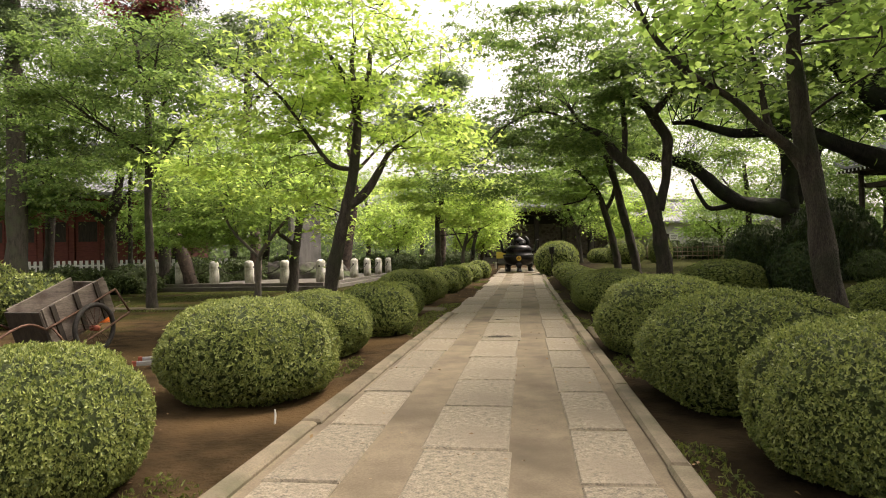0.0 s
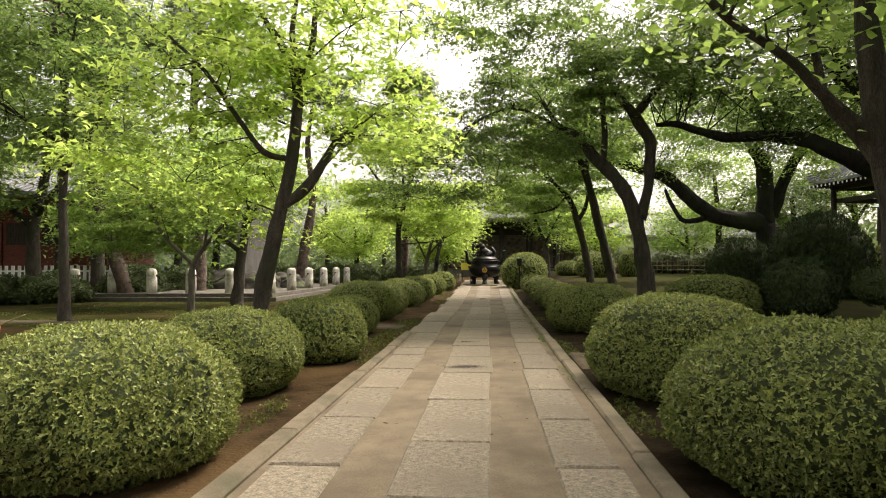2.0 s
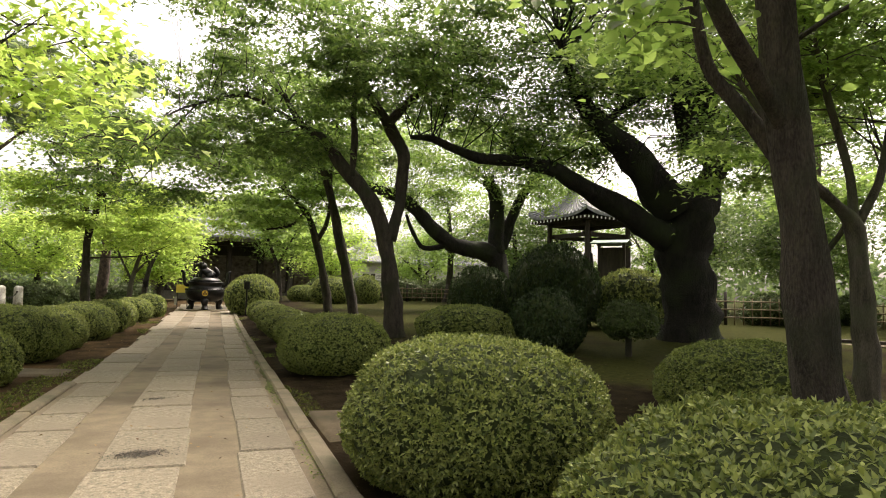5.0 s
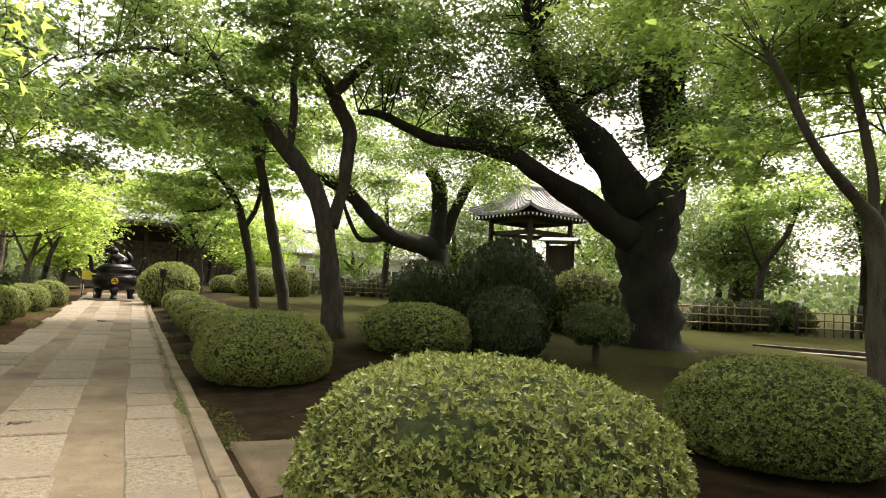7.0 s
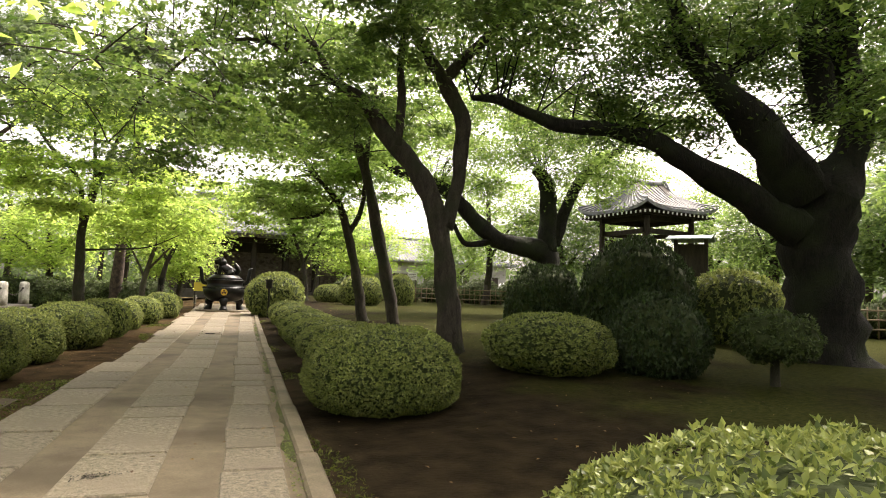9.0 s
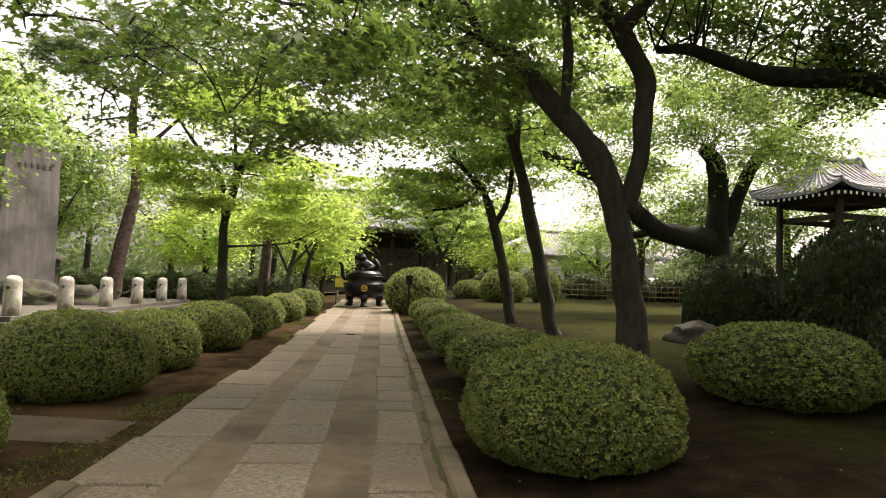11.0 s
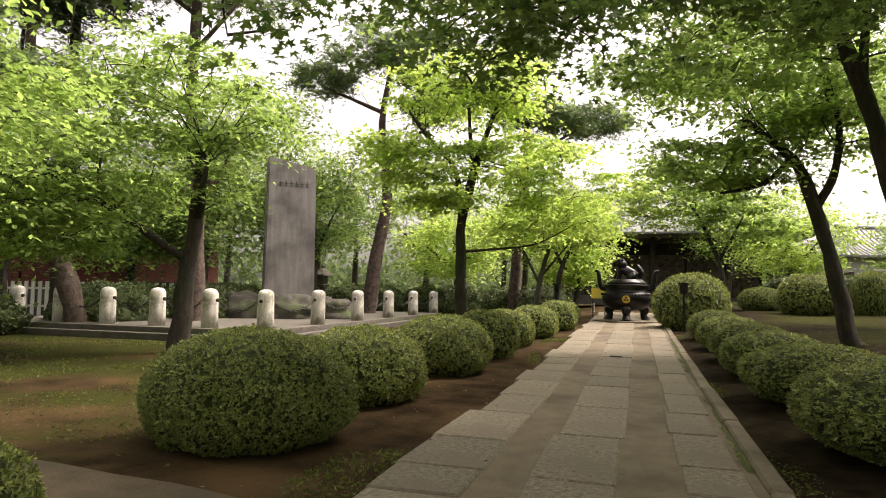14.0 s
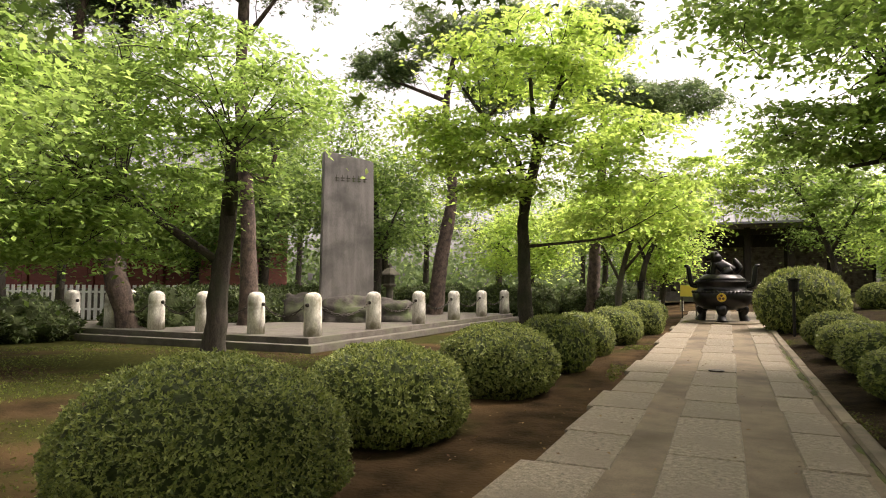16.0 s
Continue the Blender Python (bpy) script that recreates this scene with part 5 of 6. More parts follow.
for k in range(48):
    a = 2 * math.pi * k / 48
    bmesh.ops.create_uvsphere(bm, u_segments=6, v_segments=5, radius=0.038, matrix=Matrix.Translation((0.85 * math.cos(a), 0.85 * math.sin(a), 0.9 + 0.012 * (k % 2))))
tagged(part("beaded_rim", bm, "bronze", burner, smooth=True), kind="stuff")
for k in range(3):
    a = radians(-90 + 120 * k)
    c, s = math.cos(a), math.sin(a)
    part("foot", tubes("foot", [([(0.52 * c, 0.52 * s, 0.5), (0.7 * c, 0.7 * s, 0.36), (0.66 * c, 0.66 * s, 0.2), (0.72 * c, 0.72 * s, 0.06), (0.74 * c, 0.74 * s, 0.0)], [0.17, 0.17, 0.11, 0.15, 0.19])], 12), "bronze", burner)
for s in (-1, 1):
    part("handle", tubes("handle", [([(0.62 * s, 0, 1.08), (0.86 * s, 0, 1.12), (0.93 * s, 0, 1.4), (0.97 * s, 0, 1.68), (1.08 * s, 0, 1.72)], [0.06, 0.075, 0.075, 0.065, 0.04])], 10), "bronze", burner)
crest = bmesh.new()
bmesh.ops.create_cone(crest, cap_ends=True, segments=28, radius1=0.135, radius2=0.125, depth=0.03, matrix=pose(0, -0.865, 0.74, 90, 0, 0))
part("crest", crest, "gold", burner, "round gilt crest")
bm = bmesh.new()
for k in range(3):
    a = radians(90 + 120 * k)
    bmesh.ops.create_cone(bm, cap_ends=True, segments=14, radius1=0.042, radius2=0.03, depth=0.02, matrix=pose(0.055 * math.cos(a), -0.885, 0.74 + 0.055 * math.sin(a), 90, 0, 0))
part("crest_leaves", bm, "rust", burner)
# the guardian lion on the lid, one plain shape
V, F = [], []
SC = 0.92
for line in (([(-0.2, 0, 1.9), (-0.06, 0, 1.78), (0.16, 0, 1.64), (0.34, 0, 1.52)], [0.17, 0.22, 0.23, 0.22]), ([(-0.16, 0, 1.86), (-0.2, 0, 2.02), (-0.22, 0, 2.16), (-0.22, 0, 2.24)], [0.2, 0.23, 0.18, 0.06]), ([(-0.26, 0, 2.04), (-0.4, 0, 2.02), (-0.49, 0, 1.99)], [0.16, 0.13, 0.1]), ([(-0.2, -0.15, 1.84), (-0.26, -0.16, 1.62), (-0.27, -0.16, 1.46), (-0.36, -0.16, 1.43)], [0.12, 0.085, 0.08, 0.08]), ([(-0.2, 0.15, 1.84), (-0.32, 0.16, 1.68), (-0.38, 0.16, 1.6)], [0.12, 0.085, 0.08]), ([(-0.38, 0.12, 1.42), (-0.38, 0.12, 1.52), (-0.38, 0.12, 1.6)], [0.07, 0.12, 0.06]), ([(0.32, -0.16, 1.58), (0.14, -0.2, 1.52), (0.08, -0.2, 1.43), (-0.04, -0.2, 1.43)], [0.15, 0.13, 0.09, 0.07]), ([(0.32, 0.16, 1.58), (0.14, 0.2, 1.52), (0.08, 0.2, 1.43), (-0.04, 0.2, 1.43)], [0.15, 0.13, 0.09, 0.07]), ([(0.44, 0, 1.5), (0.55, 0, 1.66), (0.47, 0, 1.84), (0.4, 0, 2.0)], [0.08, 0.11, 0.1, 0.03]), ([(-0.16, -0.15, 2.12), (-0.14, -0.19, 2.22)], [0.07, 0.03]), ([(-0.16, 0.15, 2.12), (-0.14, 0.19, 2.22)], [0.07, 0.03])):
    line = [(x * SC, y * SC, 1.42 + (z - 1.42) * SC) for x, y, z in line[0]], [w * SC for w in line[1]]
    v, f = tube_arrays(*line, 12, 0.5, 4)
    F += [tuple(i + len(V) for i in q) for q in f]
    V += v
me = bpy.data.meshes.new("lion")
me.from_pydata([tuple(v) for v in V], [], F)
me.shade_smooth()
part("lion", me, "bronze", burner)


def board_sign(x, y, w, h, z, material, label):
    ob = thing("notice_sign", pose(x, y, G(x, y) - 0.05, 0, 0, 4), label, "sign")
    part("board", boxed(-w / 2, w / 2, -0.015, 0.015, z, z + h, 0.006), material, ob)
    for s in (-1, 1):
        part("leg", boxed(s * w * 0.4 - 0.02, s * w * 0.4 + 0.02, 0.0165, 0.05, 0, z + h * 0.9), "darkwood", ob)
    if material == "yellow":
        return
    bm = bmesh.new()
    for k in range(3):
        box(bm, -w * 0.38, w * (0.38 - 0.15 * (k == 2)), -0.019, -0.0165, z + h * (0.7 - 0.22 * k), z + h * (0.76 - 0.22 * k))
    part("lettering", bm, "darkwood", ob, "lines of small illegible writing")


board_sign(-1.3, 32.2, 0.55, 0.38, 0.8, "yellow", "small yellow notice board on short legs")


def lamp_post(x, y):
    ob = thing("garden_lamp", pose(x, y, G(x, y) - 0.05), "short black garden lamp on a thin pole", "lamp", "garden lamps")
    part("pole", lathe([(0.035, 0), (0.035, 1.1)], 10), "bronze", ob)
    part("head", lathe([(0.1, 1.1), (0.12, 1.16), (0.12, 1.36), (0.15, 1.38), (0.15, 1.42)], 14), "bronze", ob)


lamp_post(1.35, 26.6)
lamp_post(-3.0, 33.2)


# ---- hand cart ----
def hand_cart():
    c = thing("hand_cart", pose(-6.2, 3.72, -0.05, 0, 0, 261), "old two-wheeled wooden hand cart with rusty tube frame, tipped forward", "hand cart")
    tip = pose(0.06, 0, 0.4, 0, 21, 0)
    def local(bm):
        bmesh.ops.transform(bm, matrix=tip, verts=bm.verts)
        return bm
    L, W = 0.54, 0.29
    part("floor", local(boxed(-L, L, -W, W, -0.08, -0.05)), "greywood", c)
    for s in (-1, 1):
        for k in range(2):
            part("side_board", local(boxed(-L, L - 0.02 * k, s * W - 0.015, s * W + 0.015, -0.05 + 0.29 * k, 0.225 + 0.27 * k, 0.006)), "greywood", c)
        for x in (-0.36, 0.0, 0.38):
            part("batten", local(boxed(x - 0.035, x + 0.035, s * W + s * 0.0165 - 0.0, s * W + s * 0.042, -0.06, 0.49) if s > 0 else boxed(x - 0.035, x + 0.035, -W - 0.042, -W - 0.0165, -0.06, 0.49)), "darkwood", c)
        y = s * 0.41
        me = tubes("rail", [([(-L - 0.08, s * 0.36, 0.27), (0, s * 0.35, 0.25), (L + 0.04, s * 0.33, 0.24)], [0.016] * 3), ([(-L - 0.1, s * 0.47, -0.1), (-0.1, s * 0.48, -0.12), (0.42, s * 0.44, -0.14)], [0.016] * 3), ([(-L - 0.1, s * 0.47, -0.1), (-L - 0.08, s * 0.36, 0.27)], [0.015] * 2), ([(0.42, s * 0.44, -0.14), (0.5, s * 0.33, 0.24)], [0.015] * 2)])
        me.transform(tip)
        part("side_rail", me, "rust", c)
        me = tubes("shaft", [([(L + 0.03, s * 0.3, 0.24), (L + 0.22, s * 0.3, 0.4), (L + 0.55, s * 0.28, 0.42), (L + 0.95, s * 0.26, 0.3)], [0.017] * 4)])
        me.transform(tip)
        part("pull_shaft", me, "rust", c)
        wheel = new("wheel")
        wheel.parent = c
        bm = bmesh.new()
        R, r = 0.325, 0.033
        ringv = [[bm.verts.new(((R + r * math.cos(b)) * math.cos(a), y + r * math.sin(b), 0.358 + (R + r * math.cos(b)) * math.sin(a))) for b in [2 * math.pi * j / 8 for j in range(8)]] for a in [2 * math.pi * i / 36 for i in range(36)]]
        for i in range(36):
            for j in range(8):
                bm.faces.new((ringv[i][j], ringv[(i + 1) % 36][j], ringv[(i + 1) % 36][(j + 1) % 8], ringv[i][(j + 1) % 8]))
        part("tyre", bm, "rubber", wheel, smooth=True)
        lines = []
        for k in range(20):
            a = 2 * math.pi * k / 20
            lines.append(([(0.03 * math.cos(a + 0.6), y + 0.03 * (-1) ** k, 0.358 + 0.03 * math.sin(a + 0.6)), (0.305 * math.cos(a), y, 0.358 + 0.305 * math.sin(a))], [0.004, 0.004]))
        part("spokes", tubes("spokes", lines, 4), "rust", wheel)
        part("hub", tubes("hub", [([(0, y - 0.06, 0.358), (0, y + 0.06, 0.358)], [0.04, 0.04])], 12), "redrust", wheel)
    part("end_board", local(boxed(L, L + 0.03, -W, W, -0.05, 0.47, 0.006)), "darkwood", c)
    part("tail_board", local(boxed(-L - 0.03, -L, -W, W, -0.05, 0.42, 0.006)), "greywood", c)
    part("axle", tubes("axle", [([(0, -0.4, 0.358), (0, 0.4, 0.358)], [0.02, 0.02])], 8), "rust", c)
    part("prop_leg", tubes("leg", [([(0.5, -0.25, 0.14), (0.54, -0.25, 0.0)], [0.018, 0.018])], 6), "rust", c)
    part("prop_leg", tubes("leg", [([(0.5, 0.25, 0.14), (0.54, 0.25, 0.0)], [0.018, 0.018])], 6), "rust", c)


hand_cart()
ladder = thing("folding_ladder", pose(-3.99, 2.89, -0.01, 0, 0, 22), "aluminium stepladder lying flat on the soil behind a bush", "ladder")
for s in (-1, 1):
    part("rail", boxed(-0.55, 0.9, s * 0.17 - 0.015, s * 0.17 + 0.015, 0.0, 0.055, 0.004), "alu", ladder)
    part("foot_cap", boxed(-0.6, -0.553, s * 0.17 - 0.02, s * 0.17 + 0.02, -0.003, 0.06, 0.006), "redrust", ladder, "red plastic foot")
for k in range(5):
    part("tread", boxed(-0.4 + 0.27 * k, -0.33 + 0.27 * k, -0.153, 0.153, 0.015, 0.04, 0.003), "alu", ladder)
bucket = thing("plastic_bucket", pose(-8.72, 7.92, -0.05), "small orange plastic bucket with a pale stick in it", "bucket")
part("body", lathe([(0.1, 0), (0.13, 0.22), (0.135, 0.225), (0.12, 0.22), (0.09, 0.02)], 18), "orange", bucket)
part("stick", tubes("stick", [([(-0.05, 0.02, 0.1), (0.1, 0.06, 0.25), (0.42, 0.27, 0.42)], [0.011, 0.011, 0.01])], 7), "bamboo", bucket, "pale wooden stick")


# ---- buildings ----
def roof(name, parent, w, d, z0, z1, ridge, lift, material="tile", over=0.0, rows=0):
    """A hipped roof with curved slopes and lifted corners, round a ridge of half length; tile ribs run down it."""
    bm = bmesh.new()
    n, m = 24, 10
    def at(u, v):
        # u goes round the eaves, v from the eaves (0) to the ridge (1)
        side, s = divmod(u, 1)
        a = (s * 2 - 1)
        ex, ey = {0: (a * w, -d), 1: (w, a * d), 2: (-a * w, d), 3: (-w, -a * d)}[int(side) % 4]
        rx = max(-ridge, min(ridge, ex)) if int(side) % 2 == 0 else (ridge if ex > 0 else -ridge)
        k = v
        corner = abs(a) ** 4 * lift * (1 - v) ** 2
        h = z0 + (z1 - z0) * (0.55 * v + 0.45 * v * v) + corner
        return Vector((ex + (rx - ex) * k, ey * (1 - k), h))
    grid = [[bm.verts.new(at(u / n, v / m)) for v in range(m + 1)] for u in range(4 * n)]
    for u in range(4 * n):
        for v in range(m):
            a, b = grid[u], grid[(u + 1) % (4 * n)]
            bm.faces.new((a[v], b[v], b[v + 1], a[v + 1]))
    bmesh.ops.remove_doubles(bm, verts=bm.verts[:], dist=0.002)
    r = bmesh.ops.extrude_face_region(bm, geom=bm.faces[:])
    bmesh.ops.translate(bm, vec=(0, 0, -0.14), verts=[g for g in r["geom"] if isinstance(g, bmesh.types.BMVert)])
    bmesh.ops.recalc_face_normals(bm, faces=bm.faces)
    ob = part(name, bm, material, parent)
    lines = []
    per = rows or int(w / 0.16)
    for u in range(4 * per):
        lines.append(([at(u / per + 0.001, v / 3) + Vector((0, 0, 0.02)) for v in range(4)], [0.045] * 4))
    tagged(part("tile_ribs", tubes("ribs", lines, 4, 0, 2), material, ob), kind="stuff")
    part("ridge", tubes("ridge", [([(-ridge - 0.1, 0, z1 + 0.18), (-ridge + 0.05, 0, z1 + 0.1), (0, 0, z1 + 0.05), (ridge - 0.05, 0, z1 + 0.1), (ridge + 0.1, 0, z1 + 0.18)], [0.15] * 5)], 8), material, ob)
    return ob


def bell_tower():
    t = thing("bell_tower", pose(18.1, 27.9, 0.0, 0, 0, 11) @ Matrix.Diagonal((0.84, 0.84, 1.0, 1)), "open timber bell tower with a curved grey tiled roof", "bell tower")
    part("stone_base", boxed(-2.0, 2.0, -2.0, 2.0, 0, 0.9, 0.03), "stone", t)
    for x in (-1.65, 1.65):
        for y in (-1.65, 1.65):
            part("pillar", lathe([(0.16, 0.9), (0.15, 4.9)], 14), "darkwood", t).location = (x, y, 0)
    for z in (4.15, 4.75):
        for s in (-1, 1):
            part("beam", boxed(-1.9, 1.9, s * 1.5 - 0.08, s * 1.5 + 0.08, z, z + 0.22, 0.01), "darkwood", t)
            part("beam", boxed(s * 1.5 - 0.075, s * 1.5 + 0.075, -1.85, 1.85, z + 0.005, z + 0.21, 0.01), "darkwood", t)
    part("eave_board", boxed(-2.2, 2.2, -2.2, 2.2, 5.03, 5.12), "darkwood", t)
    roof("roof", t, 2.6, 2.6, 5.2, 6.6, 1.1, 0.32)
    for s in (-1, 1):
        bm = bmesh.new()
        face = [bm.verts.new(p) for p in ((s * 1.28, -0.95, 5.95), (s * 1.28, 0.95, 5.95), (s * 1.28, 0, 6.72))]
        bm.faces.new(face)
        grown = bmesh.ops.extrude_face_region(bm, geom=bm.faces[:])
        bmesh.ops.translate(bm, vec=(-s * 0.5, 0, 0), verts=[g for g in grown["geom"] if isinstance(g, bmesh.types.BMVert)])
        bmesh.ops.recalc_face_normals(bm, faces=bm.faces)
        part("gable", bm, "darkwood", t)
        part("gable_board", tubes("gable_board", [([(s * 1.34, -1.1, 5.9), (s * 1.34, -0.5, 6.28), (s * 1.34, 0, 6.86), (s * 1.34, 0.5, 6.28), (s * 1.34, 1.1, 5.9)], [0.07] * 5)], 6), "tile", t)
        part("gable_ornament", boxed(s * 1.36 - 0.04, s * 1.36 + 0.04, -0.1, 0.1, 6.35, 6.7, 0.02), "white", t)
    for s in range(4):
        m = pose(0, 0, 0, 0, 0, 90 * s)
        for k in range(16):
            x = -2.4 + 0.32 * k
            rafter = part("rafter", box(bmesh.new(), x - 0.04, x + 0.04, -2.55, -1.9, 4.95, 5.02, m=m), "darkwood", t)
            part("end_cap", box(bmesh.new(), x - 0.05, x + 0.05, -2.57, -2.553, 4.93, 5.04, m=m), "white", rafter, "white painted rafter end")
    part("bell", lathe([(0.38, 2.3), (0.36, 2.4), (0.33, 3.0), (0.28, 3.4), (0.12, 3.55), (0.05, 3.6)], 24), "bronze", t)
    part("bell_hook", lathe([(0.04, 3.6), (0.04, 4.4)], 8), "bronze", t)


bell_tower()
booth = thing("notice_board", pose(12.97, 18.43, G(13, 18) - 0.15, 0, 0, -47), "dark wooden notice board under a small green copper roof", "notice board")
for x in (-0.42, 0.42):
    part("post", boxed(x - 0.05, x + 0.05, -0.05, 0.05, 0, 2.75), "darkwood", booth)
part("panel", boxed(-0.37, 0.37, -0.03, 0.03, 1.4, 2.6), "darkwood", booth)
M["copper"] = surface("green copper", (0.07, 0.12, 0.1), (0.14, 0.2, 0.17), 6, 0.5, 0.3)
for s in (-1, 1):
    bm = boxed(-0.62, 0.62, -0.3, 0.3, -0.02, 0.02, 0.006)
    bmesh.ops.transform(bm, matrix=pose(0, s * 0.27, 2.78, -s * 14, 0, 0), verts=bm.verts)
    part("roof_board", bm, "copper", booth)

hall = thing("red_hall", pose(-25.5, 31.5, -0.05, 0, 0, 12), "dark red wooden temple hall with a heavy grey roof", "temple hall")
part("podium", boxed(-5.6, 5.6, -4.6, 4.6, 0, 1.2, 0.03), "stone", hall)
part("wall", boxed(-5, 5, -4, 4, 1.2, 4.8), "red", hall)
for k in range(7):
    x = -5 + 10 * k / 6
    part("pillar", boxed(x - 0.14, x + 0.14, -4.12, -4.004, 1.2, 4.8, 0.02), "red", hall)
for k in range(6):
    x = -5 + 10 * (k + 0.5) / 6
    w = part("door_panel", boxed(x - 0.62, x + 0.62, -4.06, -4.004, 1.3, 3.6, 0.02), "red", hall)
    part("lattice", boxed(x - 0.5, x + 0.5, -4.075, -4.062, 2.4, 3.5), "darkwood", w)
part("lintel", boxed(-5.1, 5.1, -4.2, -4.122, 3.9, 4.15), "red", hall)
roof("roof", hall, 7.2, 6.2, 4.9, 8.4, 3.0, 0.5)
fence = thing("picket_fence", pose(-20.5, 25.6, -0.05, 0, 0, 6), "long low white picket fence in front of the red hall", "fence")
for k in range(40):
    part("picket", boxed(-6 + 0.3 * k, -5.86 + 0.3 * k, -0.02, 0.02, 0.05, 1.35), "white", fence)
for z in (0.4, 1.05):
    part("rail", boxed(-6.1, 6.1, 0.022, 0.06, z, z + 0.08), "white", fence)

gate = thing("temple_gate", pose(1.2, 62, G(0, 60) - 0.05), "large dark wooden temple hall with a tiled roof behind the trees", "temple hall")
part("podium", boxed(-8.6, 8.6, -4.5, 6, 0, 0.7), "stone", gate)
part("wall", boxed(-8, 8, -1.0, 5, 0.7, 5.2), "darkwood", gate)
for k in range(7):
    x = -8 + 16 * k / 6
    part("pillar", boxed(x - 0.2, x + 0.2, -4.1, -3.7, 0.7, 5.2), "darkwood", gate)
part("lintel", boxed(-8.3, 8.3, -4.15, -3.65, 4.7, 5.1), "darkwood", gate)
for k in range(6):
    x = -8 + 16 * (k + 0.5) / 6
    part("door_panel", boxed(x - 1.1, x + 1.1, -1.07, -1.004, 0.8, 4.0), "greywood", gate)
roof("roof", gate, 11, 7.5, 5.3, 9.0, 5, 0.5, rows=30)


def house(x, y, w, d, h, label, turn=0):
    ob = thing("house", pose(x, y, G(x, y) - 0.05, 0, 0, turn), label, "house", "houses beyond the garden")
    part("wall", boxed(-w, w, -d, d, 0, h), "plaster", ob)
    for k in range(4):
        cx = -w + 2 * w * (k + 0.5) / 4
        win = part("window", boxed(cx - 0.7, cx + 0.7, -d - 0.03, -d - 0.004, 0.9, 2.1), "darkwood", ob)
        part("frame", boxed(cx - 0.04, cx + 0.04, -d - 0.06, -d - 0.034, 0.9, 2.1), "white", win)
    roof("roof", ob, w + 0.8, d + 0.8, h, h + 2.2, w * 0.5, 0.1)


house(17, 60, 6, 4, 3.2, "low grey house with a tiled roof beyond the garden", 8)


# ---- fences of bamboo and low posts ----
def bamboo_fence(x0, y0, x1, y1, posts=8):
    a, b = Vector((x0, y0, 0)), Vector((x1, y1, 0))
    L = (b - a).length
    ob = thing("bamboo_fence", Matrix.Translation((x0, y0, G(x0, y0) - 0.05)) @ Euler((0, 0, math.atan2(y1 - y0, x1 - x0))).to_matrix().to_4x4(), "low rustic bamboo fence tied with dark cord", "fence", "bamboo fences")
    n = int(L / 0.28)
    for k in range(n + 1):
        thick = k % posts == 0 or k == n
        part("post" if thick else "cane", tubes("cane", [([(L * k / n, 0, 0), (L * k / n, 0, 1.05 if thick else 0.85)], [0.05 if thick else 0.02] * 2)], 7), "darkwood" if thick else "bamboo", ob)
    for z in (0.25, 0.5, 0.75):
        part("rail", tubes("rail", [([(0, -0.045, z), (L, -0.045, z)], [0.022] * 2)], 7), "bamboo", ob)


bamboo_fence(13.2, 16.5, 18.4, 14.8)
bamboo_fence(19.2, 14.4, 21.0, 13.5, 6)
bamboo_fence(6.0, 35.5, 15.0, 34.0)
for k in range(8):
    m = pose(-8.6 + 0.95 * k, 37.5 + 0.2 * k, G(-4, 37) - 0.05)
    if k == 0:
        small = thing("marker_post", m, "short pale stone marker post at the path's edge", "bollard", "short marker posts")
        part("shaft", boxed(-0.07, 0.07, -0.07, 0.07, 0, 0.7, 0.015), "post", small)
    else:
        copy_thing(small, m)
lantern = thing("stone_lantern", pose(-14.3, 34.8, -0.05), "grey stone garden lantern with a broad cap", "lantern")
part("base", lathe([(0.4, 0), (0.42, 0.2), (0.25, 0.3)], 8), "stone", lantern)
part("column", lathe([(0.18, 0.3), (0.16, 1.3)], 16), "stone", lantern)
part("fire_box", lathe([(0.3, 1.3), (0.36, 1.42), (0.26, 1.46), (0.26, 1.85)], 6), "stone", lantern)
part("cap", lathe([(0.55, 1.85), (0.52, 1.92), (0.2, 2.15), (0.1, 2.2), (0.12, 2.32), (0.02, 2.42)], 6), "stone", lantern)


ledge = thing("concrete_ledge", pose(15.0, 10.6, G(15, 10) - 0.05, 0, 0, -58), "low pale concrete ledge with a dark coping beside the fence", "kerb")
part("slab", boxed(-1.6, 1.6, -0.35, 0.1, 0, 0.05, 0.01), "kerb", ledge)
part("coping", boxed(-1.7, 1.7, 0.105, 0.28, 0, 0.14, 0.015), "darkwood", ledge)


# ---- dark hedges that close the garden ----
def hedge(x, y, w, h, seed, leaves="camellia"):
    bush(x, y, w, h, HEDGE, "loose dark evergreen shrub in a hedge", "hedge shrubs", 1)


for k in range(9):
    hedge(-13.2 - 0.9 * (k % 2) - 1.3 * (k // 2), 24.5 + 1.2 * k - 4 * (k % 2), 2.4, 1.3, k)
for k in range(8):
    hedge(-15.6 - 1.9 * k, 18.9 - 0.4 * (k % 3) - 0.4 * k, 2.3, 1.08, k)
for k in range(7):
    hedge(-16 + 2.0 * k, 36.5 + (k % 2), 2.4, 1.4, k)
for k in range(6):
    hedge(12.5 + 1.7 * k, 17.6 + 0.5 * (k % 3) - 0.5 * k, 1.7, 1.0, k)
for k in range(8):
    hedge(6.5 + 2.3 * k, 38 - 0.4 * k, 2.4, 1.3, k)


for x, y, w, h in ((-9.9, 7.3, 1.7, 1.0), (-11.4, 7.7, 1.9, 1.25), (-12.9, 8.4, 2.0, 1.2)):
    bush(x, y, w, h, LOOSE, "loose light green shrub behind the hand cart", "loose shrubs", 1)


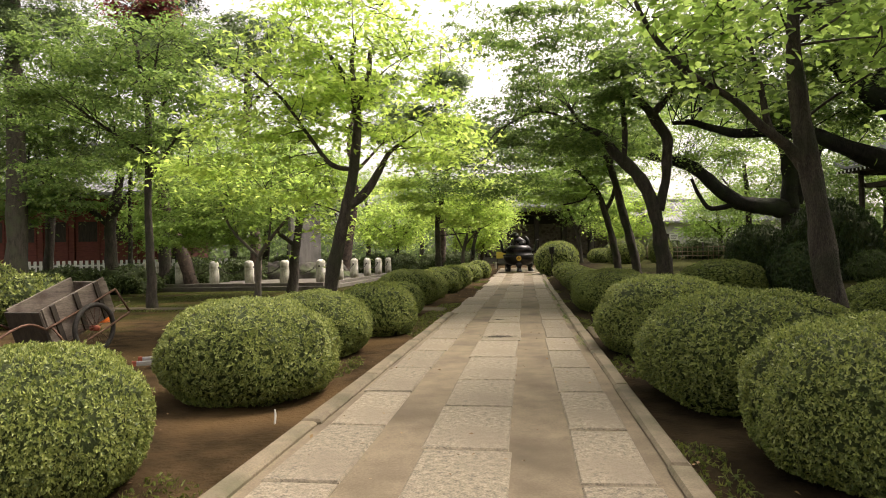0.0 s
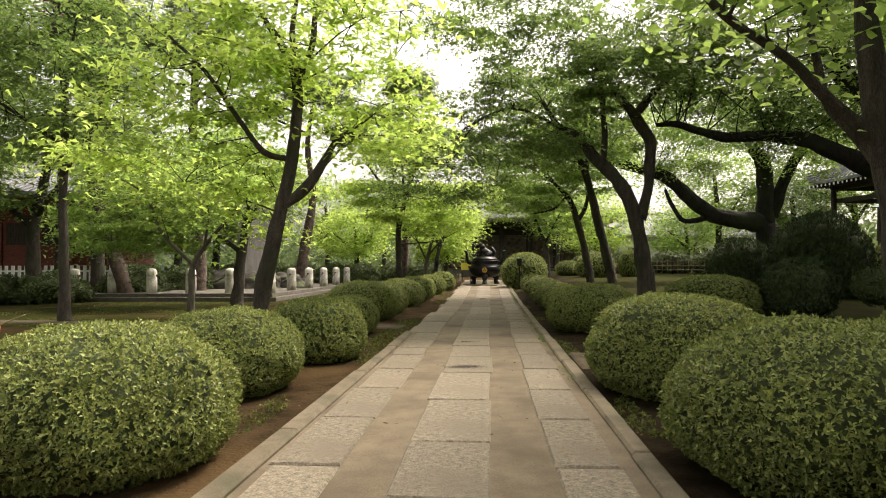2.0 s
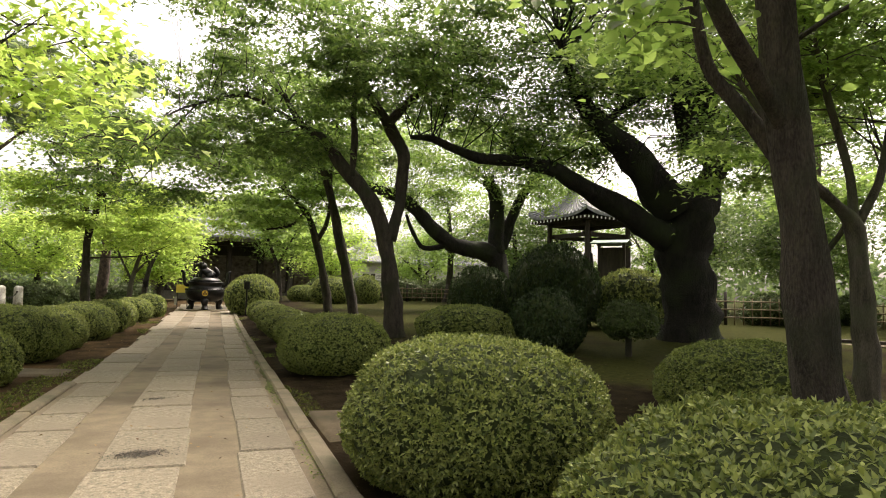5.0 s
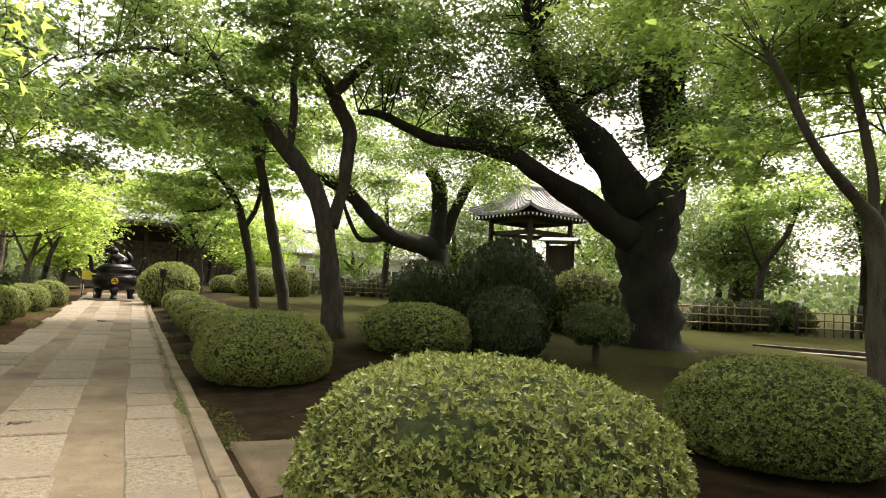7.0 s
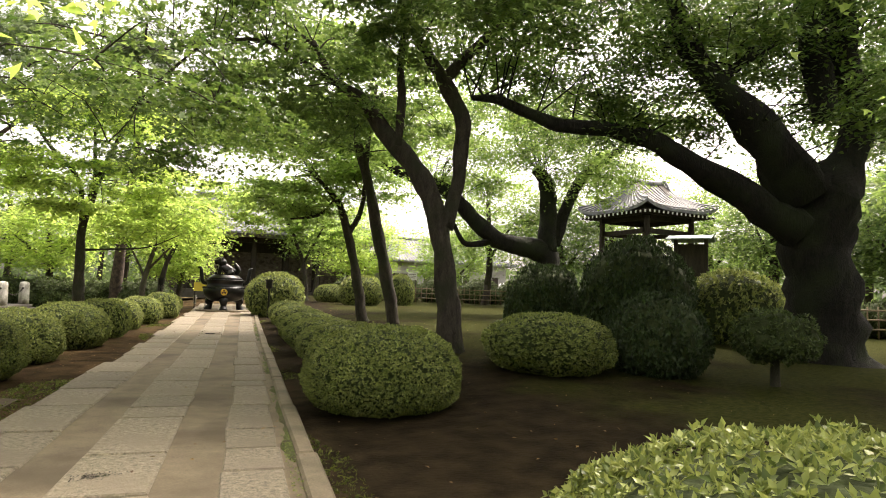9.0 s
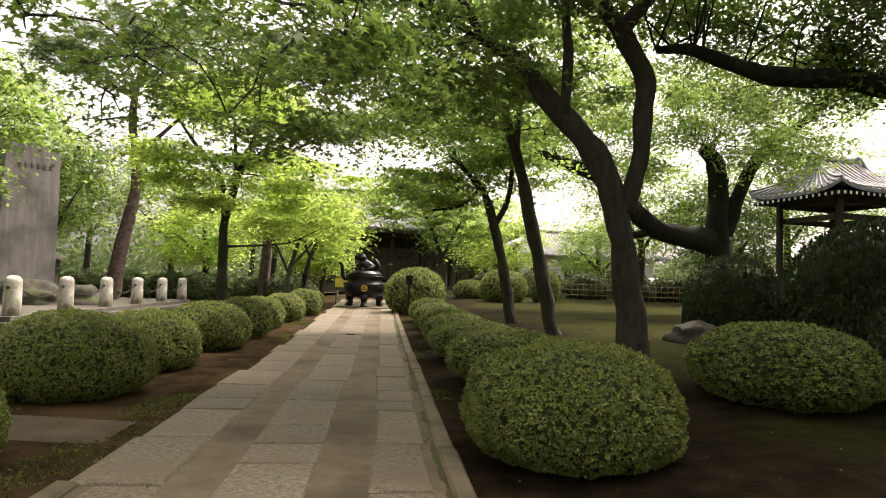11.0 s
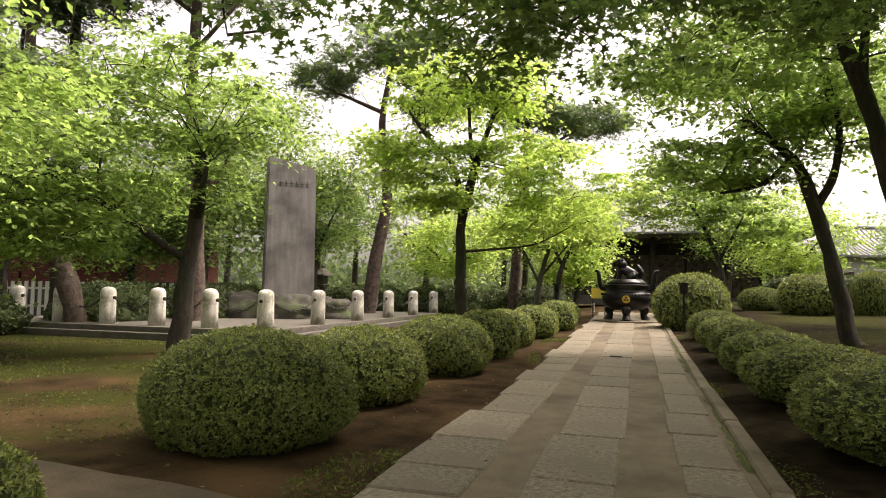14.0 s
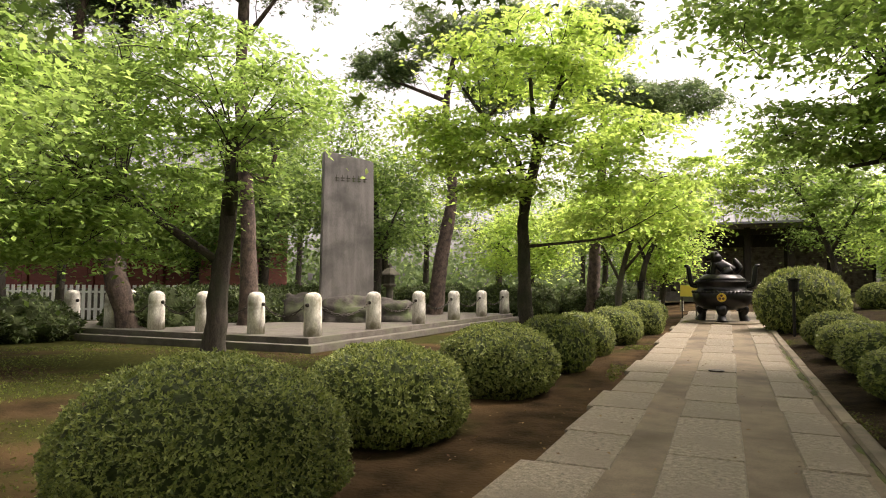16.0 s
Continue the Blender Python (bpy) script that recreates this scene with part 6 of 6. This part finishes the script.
# ---- small things on the ground ----
def scatter(name, label, category, count, area, size, material, seed, lift=0.012, kind="plain", upright=False, clear=None):
    """Many tiny pieces strewn over a rectangle, one joined object."""
    r = np.random.default_rng(seed)
    x0, x1, y0, y1 = area
    P = np.stack([r.uniform(x0, x1, count), r.uniform(y0, y1, count), np.zeros(count)], 1)
    keep = np.array([noise.noise(Vector((p[0] * 0.8, p[1] * 0.5, seed))) > (-0.1 if clear is None else clear) for p in P])
    P = P[keep]
    for p in P:
        on_path = -1.56 < p[0] < 1.03
        p[2] = G(0, p[1]) + 0.02 if on_path else G(p[0], p[1]) - 0.05 + 0.035 * noise.noise(Vector((p[0] * 0.45, p[1] * 0.45, 0)))
        p[2] += lift
    N = np.tile(np.array((0.0, 0.0, 1.0)), (len(P), 1))
    if upright:
        N = r.normal(0, 1, (len(P), 3)) * np.array((1, 1, 0.3))
    ob = part(name, leaf_mesh(name, kind, P, N, size, r, 0.25), material)
    return tagged(ob, label, category, kind="stuff")


M["litter"] = leaf("fallen leaves", (0.06, 0.03, 0.012), (0.2, 0.13, 0.05), 0.1, 0.7)
M["grass"] = leaf("short grass blades", (0.05, 0.08, 0.012), (0.16, 0.19, 0.04), 0.3, 0.6)
scatter("leaf_litter", "small fallen brown leaves on soil and path", "leaves", 2600, (-7, 7, -4, 26), 0.035, "litter", 61, 0.01)
scatter("grass", "thin grass blades beside the path", "grass", 9000, (-2.1, -1.57, -2, 26), 0.05, "grass", 62, 0.0, "needle", True, 0.0)
scatter("grass", "thin grass blades beside the path", "grass", 5000, (1.04, 1.3, -2, 26), 0.04, "grass", 63, 0.0, "needle", True, 0.05)
scatter("grass", "thin grass on the mossy ground by the monument", "grass", 20000, (-14, -3.6, 10, 19.5), 0.045, "grass", 64, 0.0, "needle", True, -0.05)
scatter("moss", "green moss in the gap along the kerb", "moss", 2500, (0.8, 0.875, 4, 24), 0.02, "grass", 65, 0.0, "plain", False, 0.0)
drain = part("drain_cover", lathe([(0.11, 0.0), (0.11, 0.02), (0.09, 0.022)], 20), "chain")
drain.matrix_world = pose(-0.27, 19.6, G(0, 19.6) + 0.012)
tagged(drain, "small round iron drain cover in a paving slab", "drain cover")
for x, y in ((-1.83, 0.30),):
    stake = part("stake", tubes("stake", [([(0, 0, -0.05), (0.01, 0, 0.06), (0.004, 0, 0.11)], [0.008, 0.008, 0.006])], 6), "white")
    stake.matrix_world = pose(x, y, -0.05)
    tagged(stake, "short white peg pushed into the soil", "peg", "pegs in the soil")


# ---- beyond the fence ----
def parked_car(x, y, turn):
    c = thing("parked_car", pose(x, y, G(x, y) - 0.05, 0, 0, turn), "white car parked beyond the bamboo fence", "car")
    def side(points, half):
        bm = bmesh.new()
        a = [bm.verts.new((px, -half, pz)) for px, pz in points]
        b = [bm.verts.new((px, half, pz)) for px, pz in points]
        bm.faces.new(a)
        bm.faces.new(b[::-1])
        for i in range(len(a)):
            j = (i + 1) % len(a)
            bm.faces.new((a[j], a[i], b[i], b[j]))
        bmesh.ops.recalc_face_normals(bm, faces=bm.faces)
        bmesh.ops.bevel(bm, geom=bm.edges[:], offset=0.05, segments=2, affect="EDGES")
        return bm
    part("body", side(((-2.1, 0.3), (-2.15, 0.75), (-2.0, 0.9), (-1.0, 0.95), (1.1, 0.95), (2.0, 0.8), (2.1, 0.3)), 0.83), "white", c, smooth=True)
    cabin = part("cabin", side(((-1.9, 0.93), (-1.6, 1.45), (0.3, 1.5), (1.15, 0.93)), 0.72), "white", c, smooth=True)
    for s in (-1, 1):
        part("side_window", boxed(-1.45, 0.5, s * 0.722 - 0.006, s * 0.722 + 0.006, 1.0, 1.38, 0.004), "bronze", cabin)
        for wx in (-1.35, 1.3):
            part("wheel", tubes("wheel", [([(wx, s * 0.66, 0.3), (wx, s * 0.86, 0.3)], [0.3, 0.3])], 18), "rubber", c)


parked_car(21.5, 49, 15)
parked_car(27.5, 47, 15)
board_sign(9.2, 36.2, 0.5, 0.4, 1.2, "white", "small white notice on a thin post")


def grit_patch(x, y, rx, ry, count, seed):
    """A soft-edged patch of dark grit lying on a slab."""
    r = np.random.default_rng(seed)
    q = r.normal(0, 0.42, (count, 2))
    P = np.stack([x + q[:, 0] * rx, y + q[:, 1] * ry + 0.18 * q[:, 0] * ry, np.full(count, G(0, y) + 0.014)], 1)
    ob = part("grit", leaf_mesh("grit", "plain", P, np.tile(np.array((0.0, 0.0, 1.0)), (count, 1)), 0.014, r, 0.3), "rock")
    tagged(ob, "dark patch of loose grit on a paving slab", "grit", kind="stuff")


grit_patch(-0.31, 4.98, 0.24, 0.15, 900, 66)
grit_patch(-0.39, 7.44, 0.16, 0.08, 220, 67)
